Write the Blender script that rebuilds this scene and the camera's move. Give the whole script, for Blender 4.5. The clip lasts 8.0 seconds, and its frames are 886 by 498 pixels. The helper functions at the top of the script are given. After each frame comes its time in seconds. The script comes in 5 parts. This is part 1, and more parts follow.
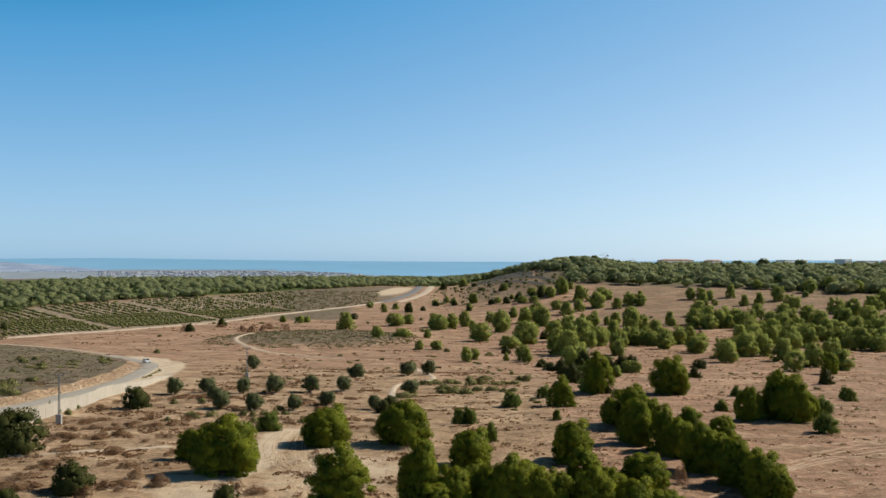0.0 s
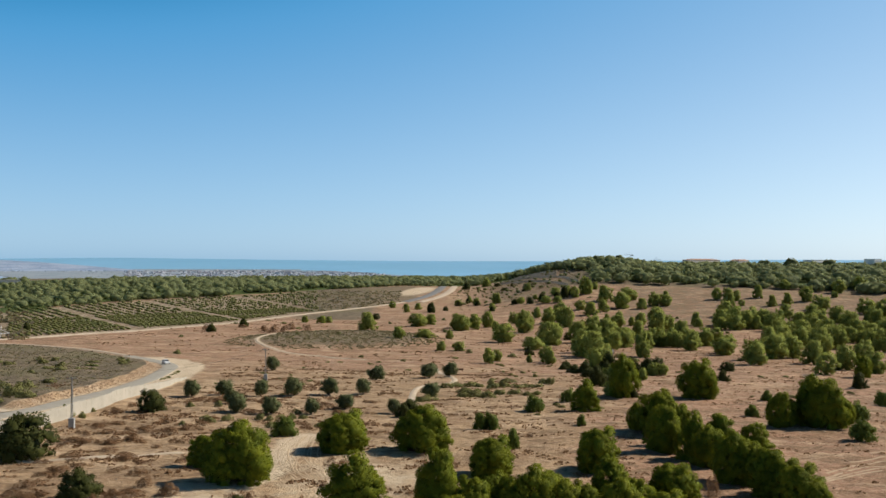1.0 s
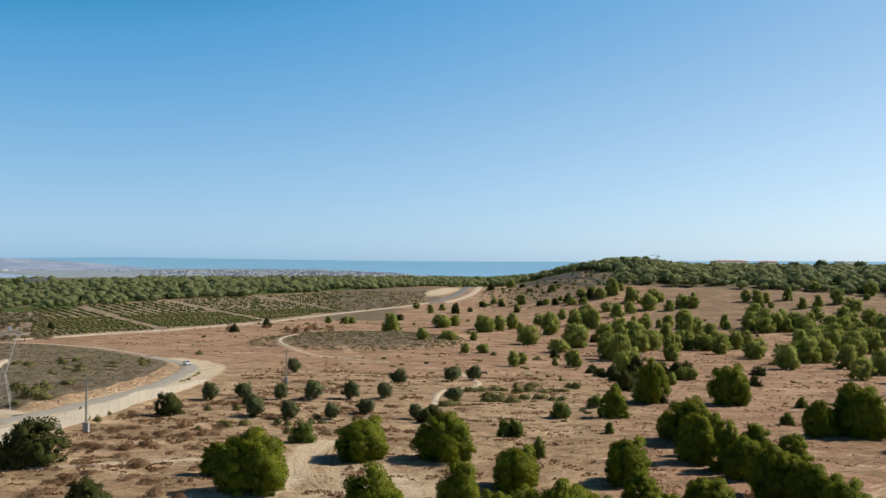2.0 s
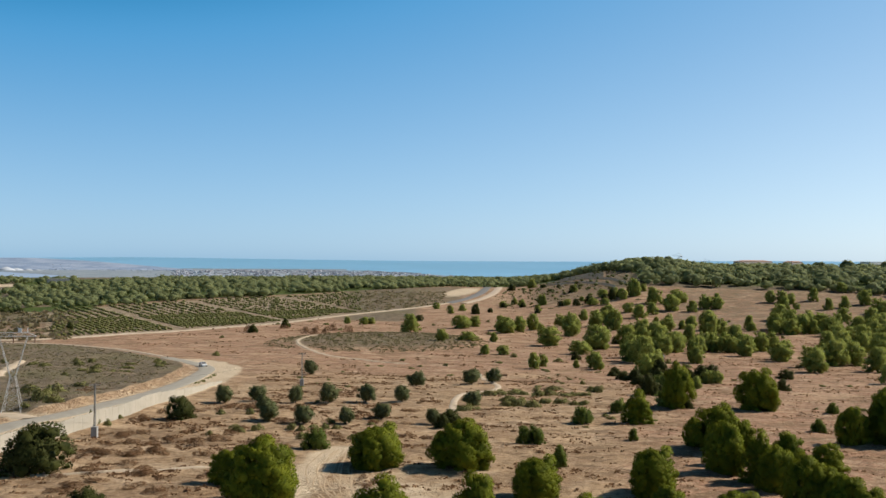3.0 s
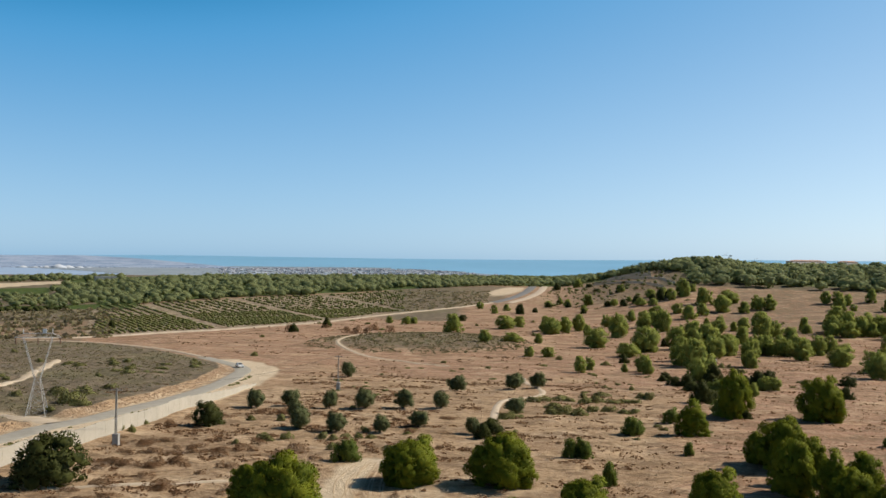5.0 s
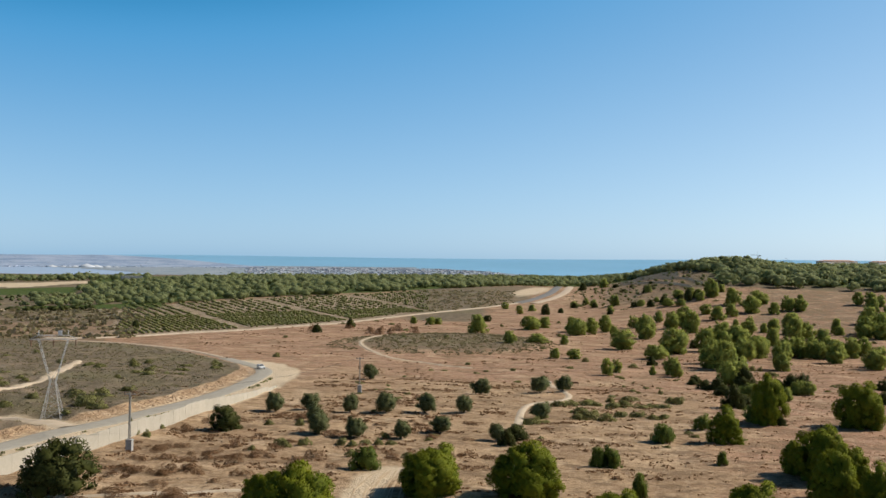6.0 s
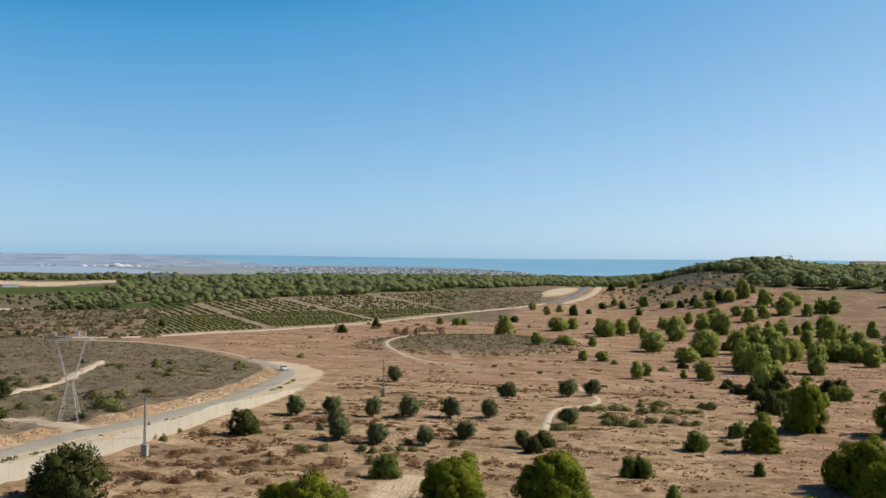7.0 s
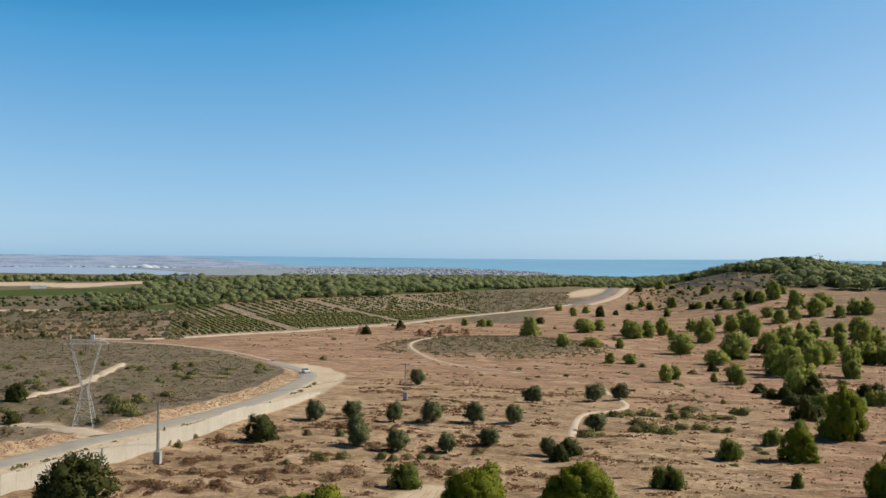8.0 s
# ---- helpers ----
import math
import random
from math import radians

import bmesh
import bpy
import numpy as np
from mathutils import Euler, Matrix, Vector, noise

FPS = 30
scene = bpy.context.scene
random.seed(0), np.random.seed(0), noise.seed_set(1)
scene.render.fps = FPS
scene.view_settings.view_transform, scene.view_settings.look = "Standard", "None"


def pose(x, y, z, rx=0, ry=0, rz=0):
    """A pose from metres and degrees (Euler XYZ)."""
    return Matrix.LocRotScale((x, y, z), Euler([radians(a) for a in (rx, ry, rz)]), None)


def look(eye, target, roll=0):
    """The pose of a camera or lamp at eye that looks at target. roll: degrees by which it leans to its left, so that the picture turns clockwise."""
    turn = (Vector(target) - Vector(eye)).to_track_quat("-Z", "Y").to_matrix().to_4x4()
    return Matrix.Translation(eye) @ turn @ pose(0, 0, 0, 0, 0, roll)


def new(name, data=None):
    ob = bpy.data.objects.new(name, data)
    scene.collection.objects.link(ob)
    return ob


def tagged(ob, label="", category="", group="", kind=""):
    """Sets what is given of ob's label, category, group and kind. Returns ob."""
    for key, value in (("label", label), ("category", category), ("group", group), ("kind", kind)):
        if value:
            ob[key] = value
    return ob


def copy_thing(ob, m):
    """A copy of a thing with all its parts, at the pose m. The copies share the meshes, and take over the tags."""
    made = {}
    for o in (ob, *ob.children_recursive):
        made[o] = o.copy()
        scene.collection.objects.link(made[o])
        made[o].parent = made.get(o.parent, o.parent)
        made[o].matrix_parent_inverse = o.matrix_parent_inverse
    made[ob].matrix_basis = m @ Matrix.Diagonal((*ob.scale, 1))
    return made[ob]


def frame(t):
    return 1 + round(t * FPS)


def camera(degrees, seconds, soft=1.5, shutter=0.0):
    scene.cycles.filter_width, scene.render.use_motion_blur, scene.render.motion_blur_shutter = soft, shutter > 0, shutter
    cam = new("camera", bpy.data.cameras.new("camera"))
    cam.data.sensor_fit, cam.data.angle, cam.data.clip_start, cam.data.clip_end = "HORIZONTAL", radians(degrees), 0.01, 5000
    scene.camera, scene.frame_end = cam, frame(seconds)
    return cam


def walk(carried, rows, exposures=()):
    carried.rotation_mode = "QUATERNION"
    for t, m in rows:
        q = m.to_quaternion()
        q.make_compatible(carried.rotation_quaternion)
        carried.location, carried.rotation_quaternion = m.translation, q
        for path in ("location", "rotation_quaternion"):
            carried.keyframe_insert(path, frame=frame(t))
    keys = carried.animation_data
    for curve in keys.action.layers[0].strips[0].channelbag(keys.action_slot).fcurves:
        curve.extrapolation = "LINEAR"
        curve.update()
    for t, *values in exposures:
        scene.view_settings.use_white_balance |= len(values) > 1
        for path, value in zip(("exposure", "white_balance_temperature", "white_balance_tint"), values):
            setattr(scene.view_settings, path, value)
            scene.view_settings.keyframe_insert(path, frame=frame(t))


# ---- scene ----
cam = camera(50.0, 8.0)
PATH = [
    (0, (-0.554, -3.298, 29.098), (-0.731, -1.306, 29.124), 0.2),
    (0.5, (-0.505, -0.915, 29.163), (-0.704, 1.075, 29.189), 0.2),
    (1, (-0.529, 1.924, 29.269), (-0.755, 3.911, 29.294), 0.2),
    (1.5, (-0.698, 4.654, 29.393), (-0.951, 6.638, 29.418), 0.3),
    (3, (-1.153, 12.897, 29.601), (-1.474, 14.871, 29.626), 0.4),
    (3.5, (-1.323, 15.452, 29.686), (-1.663, 17.423, 29.71), 0.4),
    (4, (-1.617, 18.265, 29.723), (-1.981, 20.231, 29.747), 0.4),
    (4.5, (-1.857, 20.963, 29.729), (-2.246, 22.925, 29.752), 0.5),
    (6, (-2.859, 29.154, 29.965), (-3.325, 31.099, 29.985), 0.6),
    (6.5, (-3.191, 31.7, 30.009), (-3.684, 33.638, 30.03), 0.6),
    (7, (-3.656, 34.564, 30.079), (-4.178, 36.495, 30.098), 0.7),
    (7.5, (-4.027, 37.192, 30.14), (-4.577, 39.114, 30.16), 0.7),
    (8, (-4.487, 39.966, 30.139), (-5.061, 41.882, 30.159), 0.6),
]
walk(cam, [(t, look(eye, target, roll)) for t, eye, target, roll in PATH])

# ---------------------------------------------------------------- world, sun
SUN_AZ, SUN_EL = 62, 40
world = bpy.data.worlds.new("sky")
scene.world = world
world.use_nodes = True
nt = world.node_tree
sky = nt.nodes.new("ShaderNodeTexSky")
sky.sky_type, sky.sun_disc = "NISHITA", False
sky.sun_elevation, sky.sun_rotation = radians(SUN_EL), radians(SUN_AZ)
sky.air_density, sky.dust_density, sky.ozone_density, sky.altitude = 1.0, 0.3, 4.0, 60
SKY_LEVEL = 0.12
nt.nodes["Background"].inputs[1].default_value = SKY_LEVEL



# a deep clear blue: the air's own colour is pulled from yellow to blue
def sky_channel(weights, shift, least):
    dot = nt.nodes.new("ShaderNodeVectorMath")
    dot.operation = "DOT_PRODUCT"
    dot.inputs[1].default_value = weights
    nt.links.new(sky.outputs[0], dot.inputs[0])
    add, most = nt.nodes.new("ShaderNodeMath"), nt.nodes.new("ShaderNodeMath")
    add.operation, most.operation = "ADD", "MAXIMUM"
    add.inputs[1].default_value, most.inputs[1].default_value = shift / SKY_LEVEL, least / SKY_LEVEL
    nt.links.new(dot.outputs["Value"], add.inputs[0])
    nt.links.new(add.outputs[0], most.inputs[0])
    deep = nt.nodes.new("ShaderNodeMath")
    deep.operation = "MULTIPLY"
    nt.links.new(most.outputs[0], deep.inputs[0])
    nt.links.new(zenith.outputs[0], deep.inputs[1])
    return deep.outputs[0]


green, zenith = nt.nodes.new("ShaderNodeSeparateColor"), nt.nodes.new("ShaderNodeMapRange")
zenith.interpolation_type = "SMOOTHSTEP"
for k, v in zip((1, 2, 3, 4), (1.5, 3.1, 0.10, 1.0)):
    zenith.inputs[k].default_value = v
nt.links.new(sky.outputs[0], green.inputs[0])
nt.links.new(green.outputs[1], zenith.inputs[0])
join = nt.nodes.new("ShaderNodeCombineColor")
nt.links.new(sky_channel((1.0455, -0.3192, 0.6041), -0.3754, 0.06), join.inputs[0])
nt.links.new(sky_channel((0.5467, 0.1435, 0.4126), -0.0656, 0.20), join.inputs[1])
nt.links.new(sky_channel((0.1847, 0.1650, 0.4160), 0.3190, 0.45), join.inputs[2])
nt.links.new(join.outputs[0], nt.nodes["Background"].inputs[0])
sun = new("sun", bpy.data.lights.new("sun", "SUN"))
sun.data.energy, sun.data.angle, sun.data.color = 5.0, radians(0.5), (1.0, 0.915, 0.80)
sun.matrix_world = look((300 * math.sin(radians(SUN_AZ)), 300 * math.cos(radians(SUN_AZ)), 300 * math.tan(radians(SUN_EL))), (0, 0, 0))


# ---------------------------------------------------------------- materials
class Nodes:
    """A small helper that wires a node material."""

    def __init__(self, name, rough=0.9, metal=0.0):
        self.m = bpy.data.materials.new(name)
        self.m.use_nodes = True
        self.t = self.m.node_tree
        self.b = self.t.nodes["Principled BSDF"]
        self.b.inputs["Roughness"].default_value = rough
        self.b.inputs["Metallic"].default_value = metal
        self.b.inputs["Specular IOR Level"].default_value = 0.25
        self.pos = self.t.nodes.new("ShaderNodeNewGeometry").outputs["Position"]

    def noise(self, scale, detail=4, stretch=None, rough=0.6):
        n = self.t.nodes.new("ShaderNodeTexNoise")
        n.inputs["Scale"].default_value, n.inputs["Detail"].default_value = scale, detail
        n.inputs["Roughness"].default_value = rough
        vec = self.pos
        if stretch:
            mp = self.t.nodes.new("ShaderNodeMapping")
            mp.inputs["Scale"].default_value = stretch[:3]
            mp.inputs["Rotation"].default_value = (0, 0, radians(stretch[3] if len(stretch) > 3 else 0))
            self.t.links.new(vec, mp.inputs[0])
            vec = mp.outputs[0]
        self.t.links.new(vec, n.inputs["Vector"])
        return n.outputs[0]

    def ramp(self, fac, lo, hi):
        r = self.t.nodes.new("ShaderNodeMapRange")
        r.interpolation_type = "SMOOTHSTEP"
        r.inputs[1].default_value, r.inputs[2].default_value = lo, hi
        self.t.links.new(fac, r.inputs[0])
        return r.outputs[0]

    def math(self, op, a, b):
        n = self.t.nodes.new("ShaderNodeMath")
        n.operation = op
        for s, v in zip(n.inputs, (a, b)):
            if isinstance(v, (int, float)):
                s.default_value = v
            else:
                self.t.links.new(v, s)
        return n.outputs[0]

    def mix(self, fac, a, b):
        n = self.t.nodes.new("ShaderNodeMix")
        n.data_type = "RGBA"
        for s, v in ((n.inputs["Factor"], fac), (n.inputs[6], a), (n.inputs[7], b)):
            if isinstance(v, tuple):
                s.default_value = (*v, 1)
            elif isinstance(v, (int, float)):
                s.default_value = v
            else:
                self.t.links.new(v, s)
        return n.outputs[2]

    def color(self, c):
        if isinstance(c, tuple):
            self.b.inputs[0].default_value = (*c, 1)
        else:
            self.t.links.new(c, self.b.inputs[0])
        return self

    def bump(self, fac, strength=0.5, dist=0.05):
        n = self.t.nodes.new("ShaderNodeBump")
        n.inputs["Strength"].default_value, n.inputs["Distance"].default_value = strength, dist
        self.t.links.new(fac, n.inputs["Height"])
        self.t.links.new(n.outputs[0], self.b.inputs["Normal"])
        return self

    def random(self):
        return self.t.nodes.new("ShaderNodeObjectInfo").outputs["Random"]

    def island(self):
        return self.t.nodes.new("ShaderNodeNewGeometry").outputs["Random Per Island"]


def surface(name, a, b, scale=2.0, rough=0.9, metal=0.0, bump=0.3, dist=0.03, vary=0.0):
    """Two tones mixed by coarse and fine noise, with a little relief."""
    n = Nodes(name, rough, metal)
    coarse, fine = n.noise(scale, 4), n.noise(scale * 9, 5)
    c = n.mix(n.ramp(n.math("ADD", n.math("MULTIPLY", coarse, 0.6), n.math("MULTIPLY", fine, 0.4)), 0.36, 0.64), a, b)
    if vary:
        c = n.mix(n.math("MULTIPLY", n.random(), vary), c, tuple(0.55 * v for v in a))
    n.color(c).bump(fine, bump, dist)
    return n.m


def foliage(name, a, b, c, glow=0.25, grain=0.55):
    """Leaves: tone varies leaf by leaf, tree by tree and in patches; a little light passes through."""
    n = Nodes(name, 0.6)
    n.b.inputs["Specular IOR Level"].default_value = 0.06
    leaf = n.mix(n.island(), a, b)
    patch = n.mix(n.ramp(n.noise(grain, 3), 0.40, 0.62), leaf, c)
    tree = n.mix(n.math("MULTIPLY", n.random(), 0.45), patch, tuple(0.5 * (p + q) for p, q in zip(b, c)))
    n.color(tree)
    tr = n.t.nodes.new("ShaderNodeBsdfTranslucent")
    n.t.links.new(tree, tr.inputs[0])
    mx = n.t.nodes.new("ShaderNodeMixShader")
    mx.inputs[0].default_value = glow
    n.t.links.new(n.b.outputs[0], mx.inputs[1])
    n.t.links.new(tr.outputs[0], mx.inputs[2])
    n.t.links.new(mx.outputs[0], n.t.nodes["Material Output"].inputs[0])
    return n.m


def soil_material():
    n = Nodes("soil", 0.95)
    n.b.inputs["Specular IOR Level"].default_value = 0.08
    att = n.t.nodes.new("ShaderNodeAttribute")
    att.attribute_name = "soil"
    sep = n.t.nodes.new("ShaderNodeSeparateColor")
    n.t.links.new(att.outputs["Color"], sep.inputs[0])
    red, scrub, pale, crop_and_floor = sep.outputs[0], sep.outputs[1], sep.outputs[2], att.outputs["Alpha"]
    big, mid, fine = n.noise(0.025, 5), n.noise(0.22, 6), n.noise(2.2, 8, rough=0.7)
    streak = n.noise(0.16, 6, (1.0, 2.6, 1.0, 12), 0.65)
    tan = n.mix(n.ramp(fine, 0.35, 0.68), (0.545, 0.381, 0.227), (0.351, 0.232, 0.131))
    rust = n.mix(n.ramp(fine, 0.35, 0.68), (0.477, 0.281, 0.179), (0.329, 0.193, 0.123))
    c = n.mix(n.ramp(n.math("ADD", red, n.math("MULTIPLY", n.math("SUBTRACT", big, 0.5), 1.7)), 0.25, 0.8), tan, rust)
    c = n.mix(n.math("MULTIPLY", n.ramp(streak, 0.52, 0.66), 0.5), c, (0.216, 0.140, 0.082))
    c = n.mix(n.math("MULTIPLY", n.ramp(mid, 0.56, 0.68), 0.6), c, (0.171, 0.122, 0.076))
    c = n.mix(n.math("MULTIPLY", n.ramp(n.noise(0.09, 7, (1.0, 2.0, 1.0, -8)), 0.53, 0.66), 0.7), c, (0.626, 0.466, 0.305))
    clod = n.noise(0.9, 5, (1.0, 1.5, 1.0, 20), 0.7)
    c = n.mix(n.math("MULTIPLY", n.ramp(clod, 0.57, 0.67), 0.6), c, (0.180, 0.116, 0.066))
    c = n.mix(n.math("MULTIPLY", n.ramp(clod, 0.44, 0.36), 0.6), c, (0.558, 0.408, 0.261))
    wide = n.noise(0.045, 6, (1.0, 1.7, 1.0, 25))
    c = n.mix(n.math("MULTIPLY", n.ramp(wide, 0.50, 0.62), 0.5), c, (0.235, 0.145, 0.082))
    knot = n.noise(0.33, 4, (1.0, 2.2, 1.0, -15), 0.6)
    c = n.mix(n.math("MULTIPLY", n.ramp(knot, 0.55, 0.65), 0.65), c, (0.180, 0.110, 0.063))
    c = n.mix(n.math("MULTIPLY", n.ramp(knot, 0.40, 0.32), 0.5), c, (0.504, 0.353, 0.219))
    drift, litter = n.noise(0.11, 8, (1.0, 1.5, 1.0, 30), 0.72), n.noise(0.035, 8, (1.0, 1.9, 1.0, -20), 0.72)
    c = n.mix(n.math("MULTIPLY", n.ramp(drift, 0.51, 0.59), 0.65), c, (0.186, 0.122, 0.070))
    c = n.mix(n.math("MULTIPLY", n.ramp(litter, 0.53, 0.60), 0.55), c, (0.218, 0.145, 0.085))
    c = n.mix(n.math("MULTIPLY", n.ramp(litter, 0.46, 0.37), 0.5), c, (0.636, 0.455, 0.281))
    grain, crumb = n.noise(1.1, 8, (1.0, 0.45, 1.0, 8), 0.78), n.noise(0.5, 6, (1.0, 0.4, 1.0, -25), 0.75)
    c = n.mix(n.math("MULTIPLY", n.ramp(grain, 0.52, 0.60), 0.5), c, (0.216, 0.136, 0.074))
    c = n.mix(n.math("MULTIPLY", n.ramp(crumb, 0.54, 0.62), 0.4), c, (0.198, 0.126, 0.071))
    c = n.mix(n.math("MULTIPLY", n.ramp(grain, 0.46, 0.38), 0.4), c, (0.589, 0.430, 0.275))
    grey = n.mix(n.ramp(mid, 0.38, 0.62), (0.135, 0.107, 0.069), (0.215, 0.167, 0.111))
    grey = n.mix(n.math("MULTIPLY", n.ramp(big, 0.48, 0.60), 0.5), grey, (0.160, 0.148, 0.075))
    grey = n.mix(n.math("MULTIPLY", n.ramp(wide, 0.44, 0.36), 0.5), grey, (0.281, 0.205, 0.134))
    grey = n.mix(n.math("MULTIPLY", n.ramp(fine, 0.55, 0.75), 0.5), grey, (0.097, 0.088, 0.059))
    c = n.mix(n.ramp(n.math("ADD", scrub, n.math("MULTIPLY", n.math("SUBTRACT", mid, 0.5), 0.7)), 0.3, 0.7), c, grey)
    sand = n.mix(n.ramp(fine, 0.3, 0.7), (0.66, 0.53, 0.37), (0.545, 0.425, 0.285))
    c = n.mix(n.ramp(n.math("ADD", pale, n.math("MULTIPLY", n.math("SUBTRACT", mid, 0.5), 1.1)), 0.25, 0.8), c, sand)
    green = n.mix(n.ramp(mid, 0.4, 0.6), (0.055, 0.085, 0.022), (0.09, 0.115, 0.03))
    c = n.mix(n.ramp(crop_and_floor, 0.35, 0.65), c, green)
    wave = n.t.nodes.new("ShaderNodeTexWave")
    wave.inputs["Scale"].default_value, wave.inputs["Distortion"].default_value = 0.22, 9.0
    wave.inputs["Detail"].default_value, wave.inputs["Detail Scale"].default_value = 4.0, 0.12
    mp = n.t.nodes.new("ShaderNodeMapping")
    mp.inputs["Rotation"].default_value = (0, 0, radians(35))
    n.t.links.new(n.pos, mp.inputs[0])
    n.t.links.new(mp.outputs[0], wave.inputs["Vector"])
    rut = n.math("MULTIPLY", n.ramp(wave.outputs[1], 0.62, 0.95), n.ramp(n.noise(0.05, 3), 0.50, 0.64))
    c = n.mix(n.math("MULTIPLY", rut, 0.2), c, (0.194, 0.125, 0.070))
    n.color(c)
    relief = n.math("ADD", n.math("MULTIPLY", fine, 0.6), n.math("ADD", n.math("MULTIPLY", streak, 1.3), n.math("MULTIPLY", clod, 1.1)))
    n.bump(n.math("SUBTRACT", relief, n.math("MULTIPLY", rut, 0.5)), 1.0, 0.32)
    return n.m


SOIL = soil_material()
ASPHALT = surface("asphalt", (0.31, 0.28, 0.225), (0.375, 0.34, 0.275), 0.5, 0.9)
DARK_ASPHALT = surface("dark_asphalt", (0.17, 0.165, 0.155), (0.21, 0.20, 0.185), 0.5, 0.9)
DIRT_ROAD = surface("dirt_road", (0.56, 0.45, 0.33), (0.45, 0.35, 0.25), 0.3, 0.95)
CONCRETE = surface("concrete", (0.50, 0.45, 0.36), (0.43, 0.385, 0.305), 0.35, 0.9, vary=0.10)
STEEL = surface("galvanised_steel", (0.66, 0.64, 0.60), (0.55, 0.53, 0.50), 3.0, 0.6, 0.2)
POLE = surface("weathered_pole", (0.46, 0.43, 0.37), (0.36, 0.33, 0.28), 3.0, 0.8)
CABLE = surface("cable", (0.08, 0.08, 0.08), (0.05, 0.05, 0.05), 3.0, 0.6)
BARK = surface("bark", (0.050, 0.040, 0.024), (0.085, 0.066, 0.042), 4.0, 0.95)
OLIVE_BARK = surface("olive_bark", (0.07, 0.06, 0.042), (0.12, 0.10, 0.075), 4.0, 0.95)
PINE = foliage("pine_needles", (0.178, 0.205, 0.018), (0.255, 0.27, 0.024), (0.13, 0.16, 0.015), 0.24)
# pine needles for the far woods, haze mixed into the base colour
PINE_HAZED = foliage("hazed_pine_needles", (0.275, 0.30, 0.13), (0.34, 0.355, 0.155), (0.235, 0.265, 0.125), 0.55, 0.06)
# paler needles at middle distance, with some blue put in as haze
PINE_MID = foliage("hazed_hillside_needles", (0.31, 0.345, 0.08), (0.40, 0.42, 0.10), (0.25, 0.285, 0.07), 0.5, 0.2)
OLIVE = foliage("olive_leaves", (0.125, 0.142, 0.058), (0.19, 0.20, 0.085), (0.105, 0.12, 0.048), 0.25)
DARKLEAF = foliage("evergreen_leaves", (0.062, 0.070, 0.018), (0.10, 0.105, 0.030), (0.05, 0.058, 0.015), 0.2)
BRIGHTLEAF = foliage("bright_leaves", (0.135, 0.175, 0.03), (0.21, 0.25, 0.05), (0.11, 0.145, 0.03), 0.38)
DRY = foliage("dry_twigs", (0.25, 0.145, 0.075), (0.38, 0.235, 0.13), (0.21, 0.12, 0.065), 0.35)
GREYSCRUB = foliage("grey_scrub", (0.25, 0.195, 0.115), (0.34, 0.27, 0.17), (0.22, 0.195, 0.09), 0.4)
WEED = foliage("low_weeds", (0.215, 0.22, 0.075), (0.30, 0.29, 0.11), (0.19, 0.185, 0.07), 0.3)
CITRUS = foliage("citrus_leaves", (0.25, 0.25, 0.085), (0.32, 0.31, 0.11), (0.21, 0.215, 0.08), 0.45)
YOUNG = foliage("young_olive_leaves", (0.20, 0.20, 0.075), (0.27, 0.26, 0.10), (0.17, 0.175, 0.065), 0.3)
SALT_WATER = surface("salt_lake_water", (0.34, 0.42, 0.53), (0.40, 0.47, 0.57), 0.004, 0.4, bump=0.0)
SEA = surface("sea_water", (0.20, 0.41, 0.57), (0.225, 0.44, 0.61), 0.002, 0.5, bump=0.0)
HOUSE_WHITE = surface("whitewashed_wall", (0.84, 0.82, 0.78), (0.76, 0.74, 0.70), 0.2, 0.85)
HOUSE_TAN = surface("ochre_wall", (0.72, 0.60, 0.50), (0.64, 0.53, 0.44), 0.2, 0.85)
ROOF = surface("clay_roof", (0.42, 0.24, 0.17), (0.34, 0.20, 0.14), 0.5, 0.85)
PANE = surface("dark_window", (0.03, 0.035, 0.045), (0.05, 0.055, 0.06), 1.0, 0.15, bump=0.0)
# hilltop window glass lightened to grey-blue, haze put into its colour
HAZED_PANE = surface("hazed_window", (0.20, 0.215, 0.24), (0.26, 0.275, 0.30), 1.0, 0.3, bump=0.0)
CAR_PAINT = surface("white_paint", (0.78, 0.78, 0.77), (0.70, 0.70, 0.69), 1.0, 0.25, bump=0.0)
RUBBER = surface("tyre_rubber", (0.03, 0.03, 0.03), (0.045, 0.045, 0.045), 8.0, 0.8)
WOOD = surface("brown_wood", (0.26, 0.13, 0.07), (0.19, 0.09, 0.05), 3.0, 0.8)
SALT = surface("salt_heap", (0.60, 0.62, 0.65), (0.52, 0.55, 0.59), 0.02, 0.8)


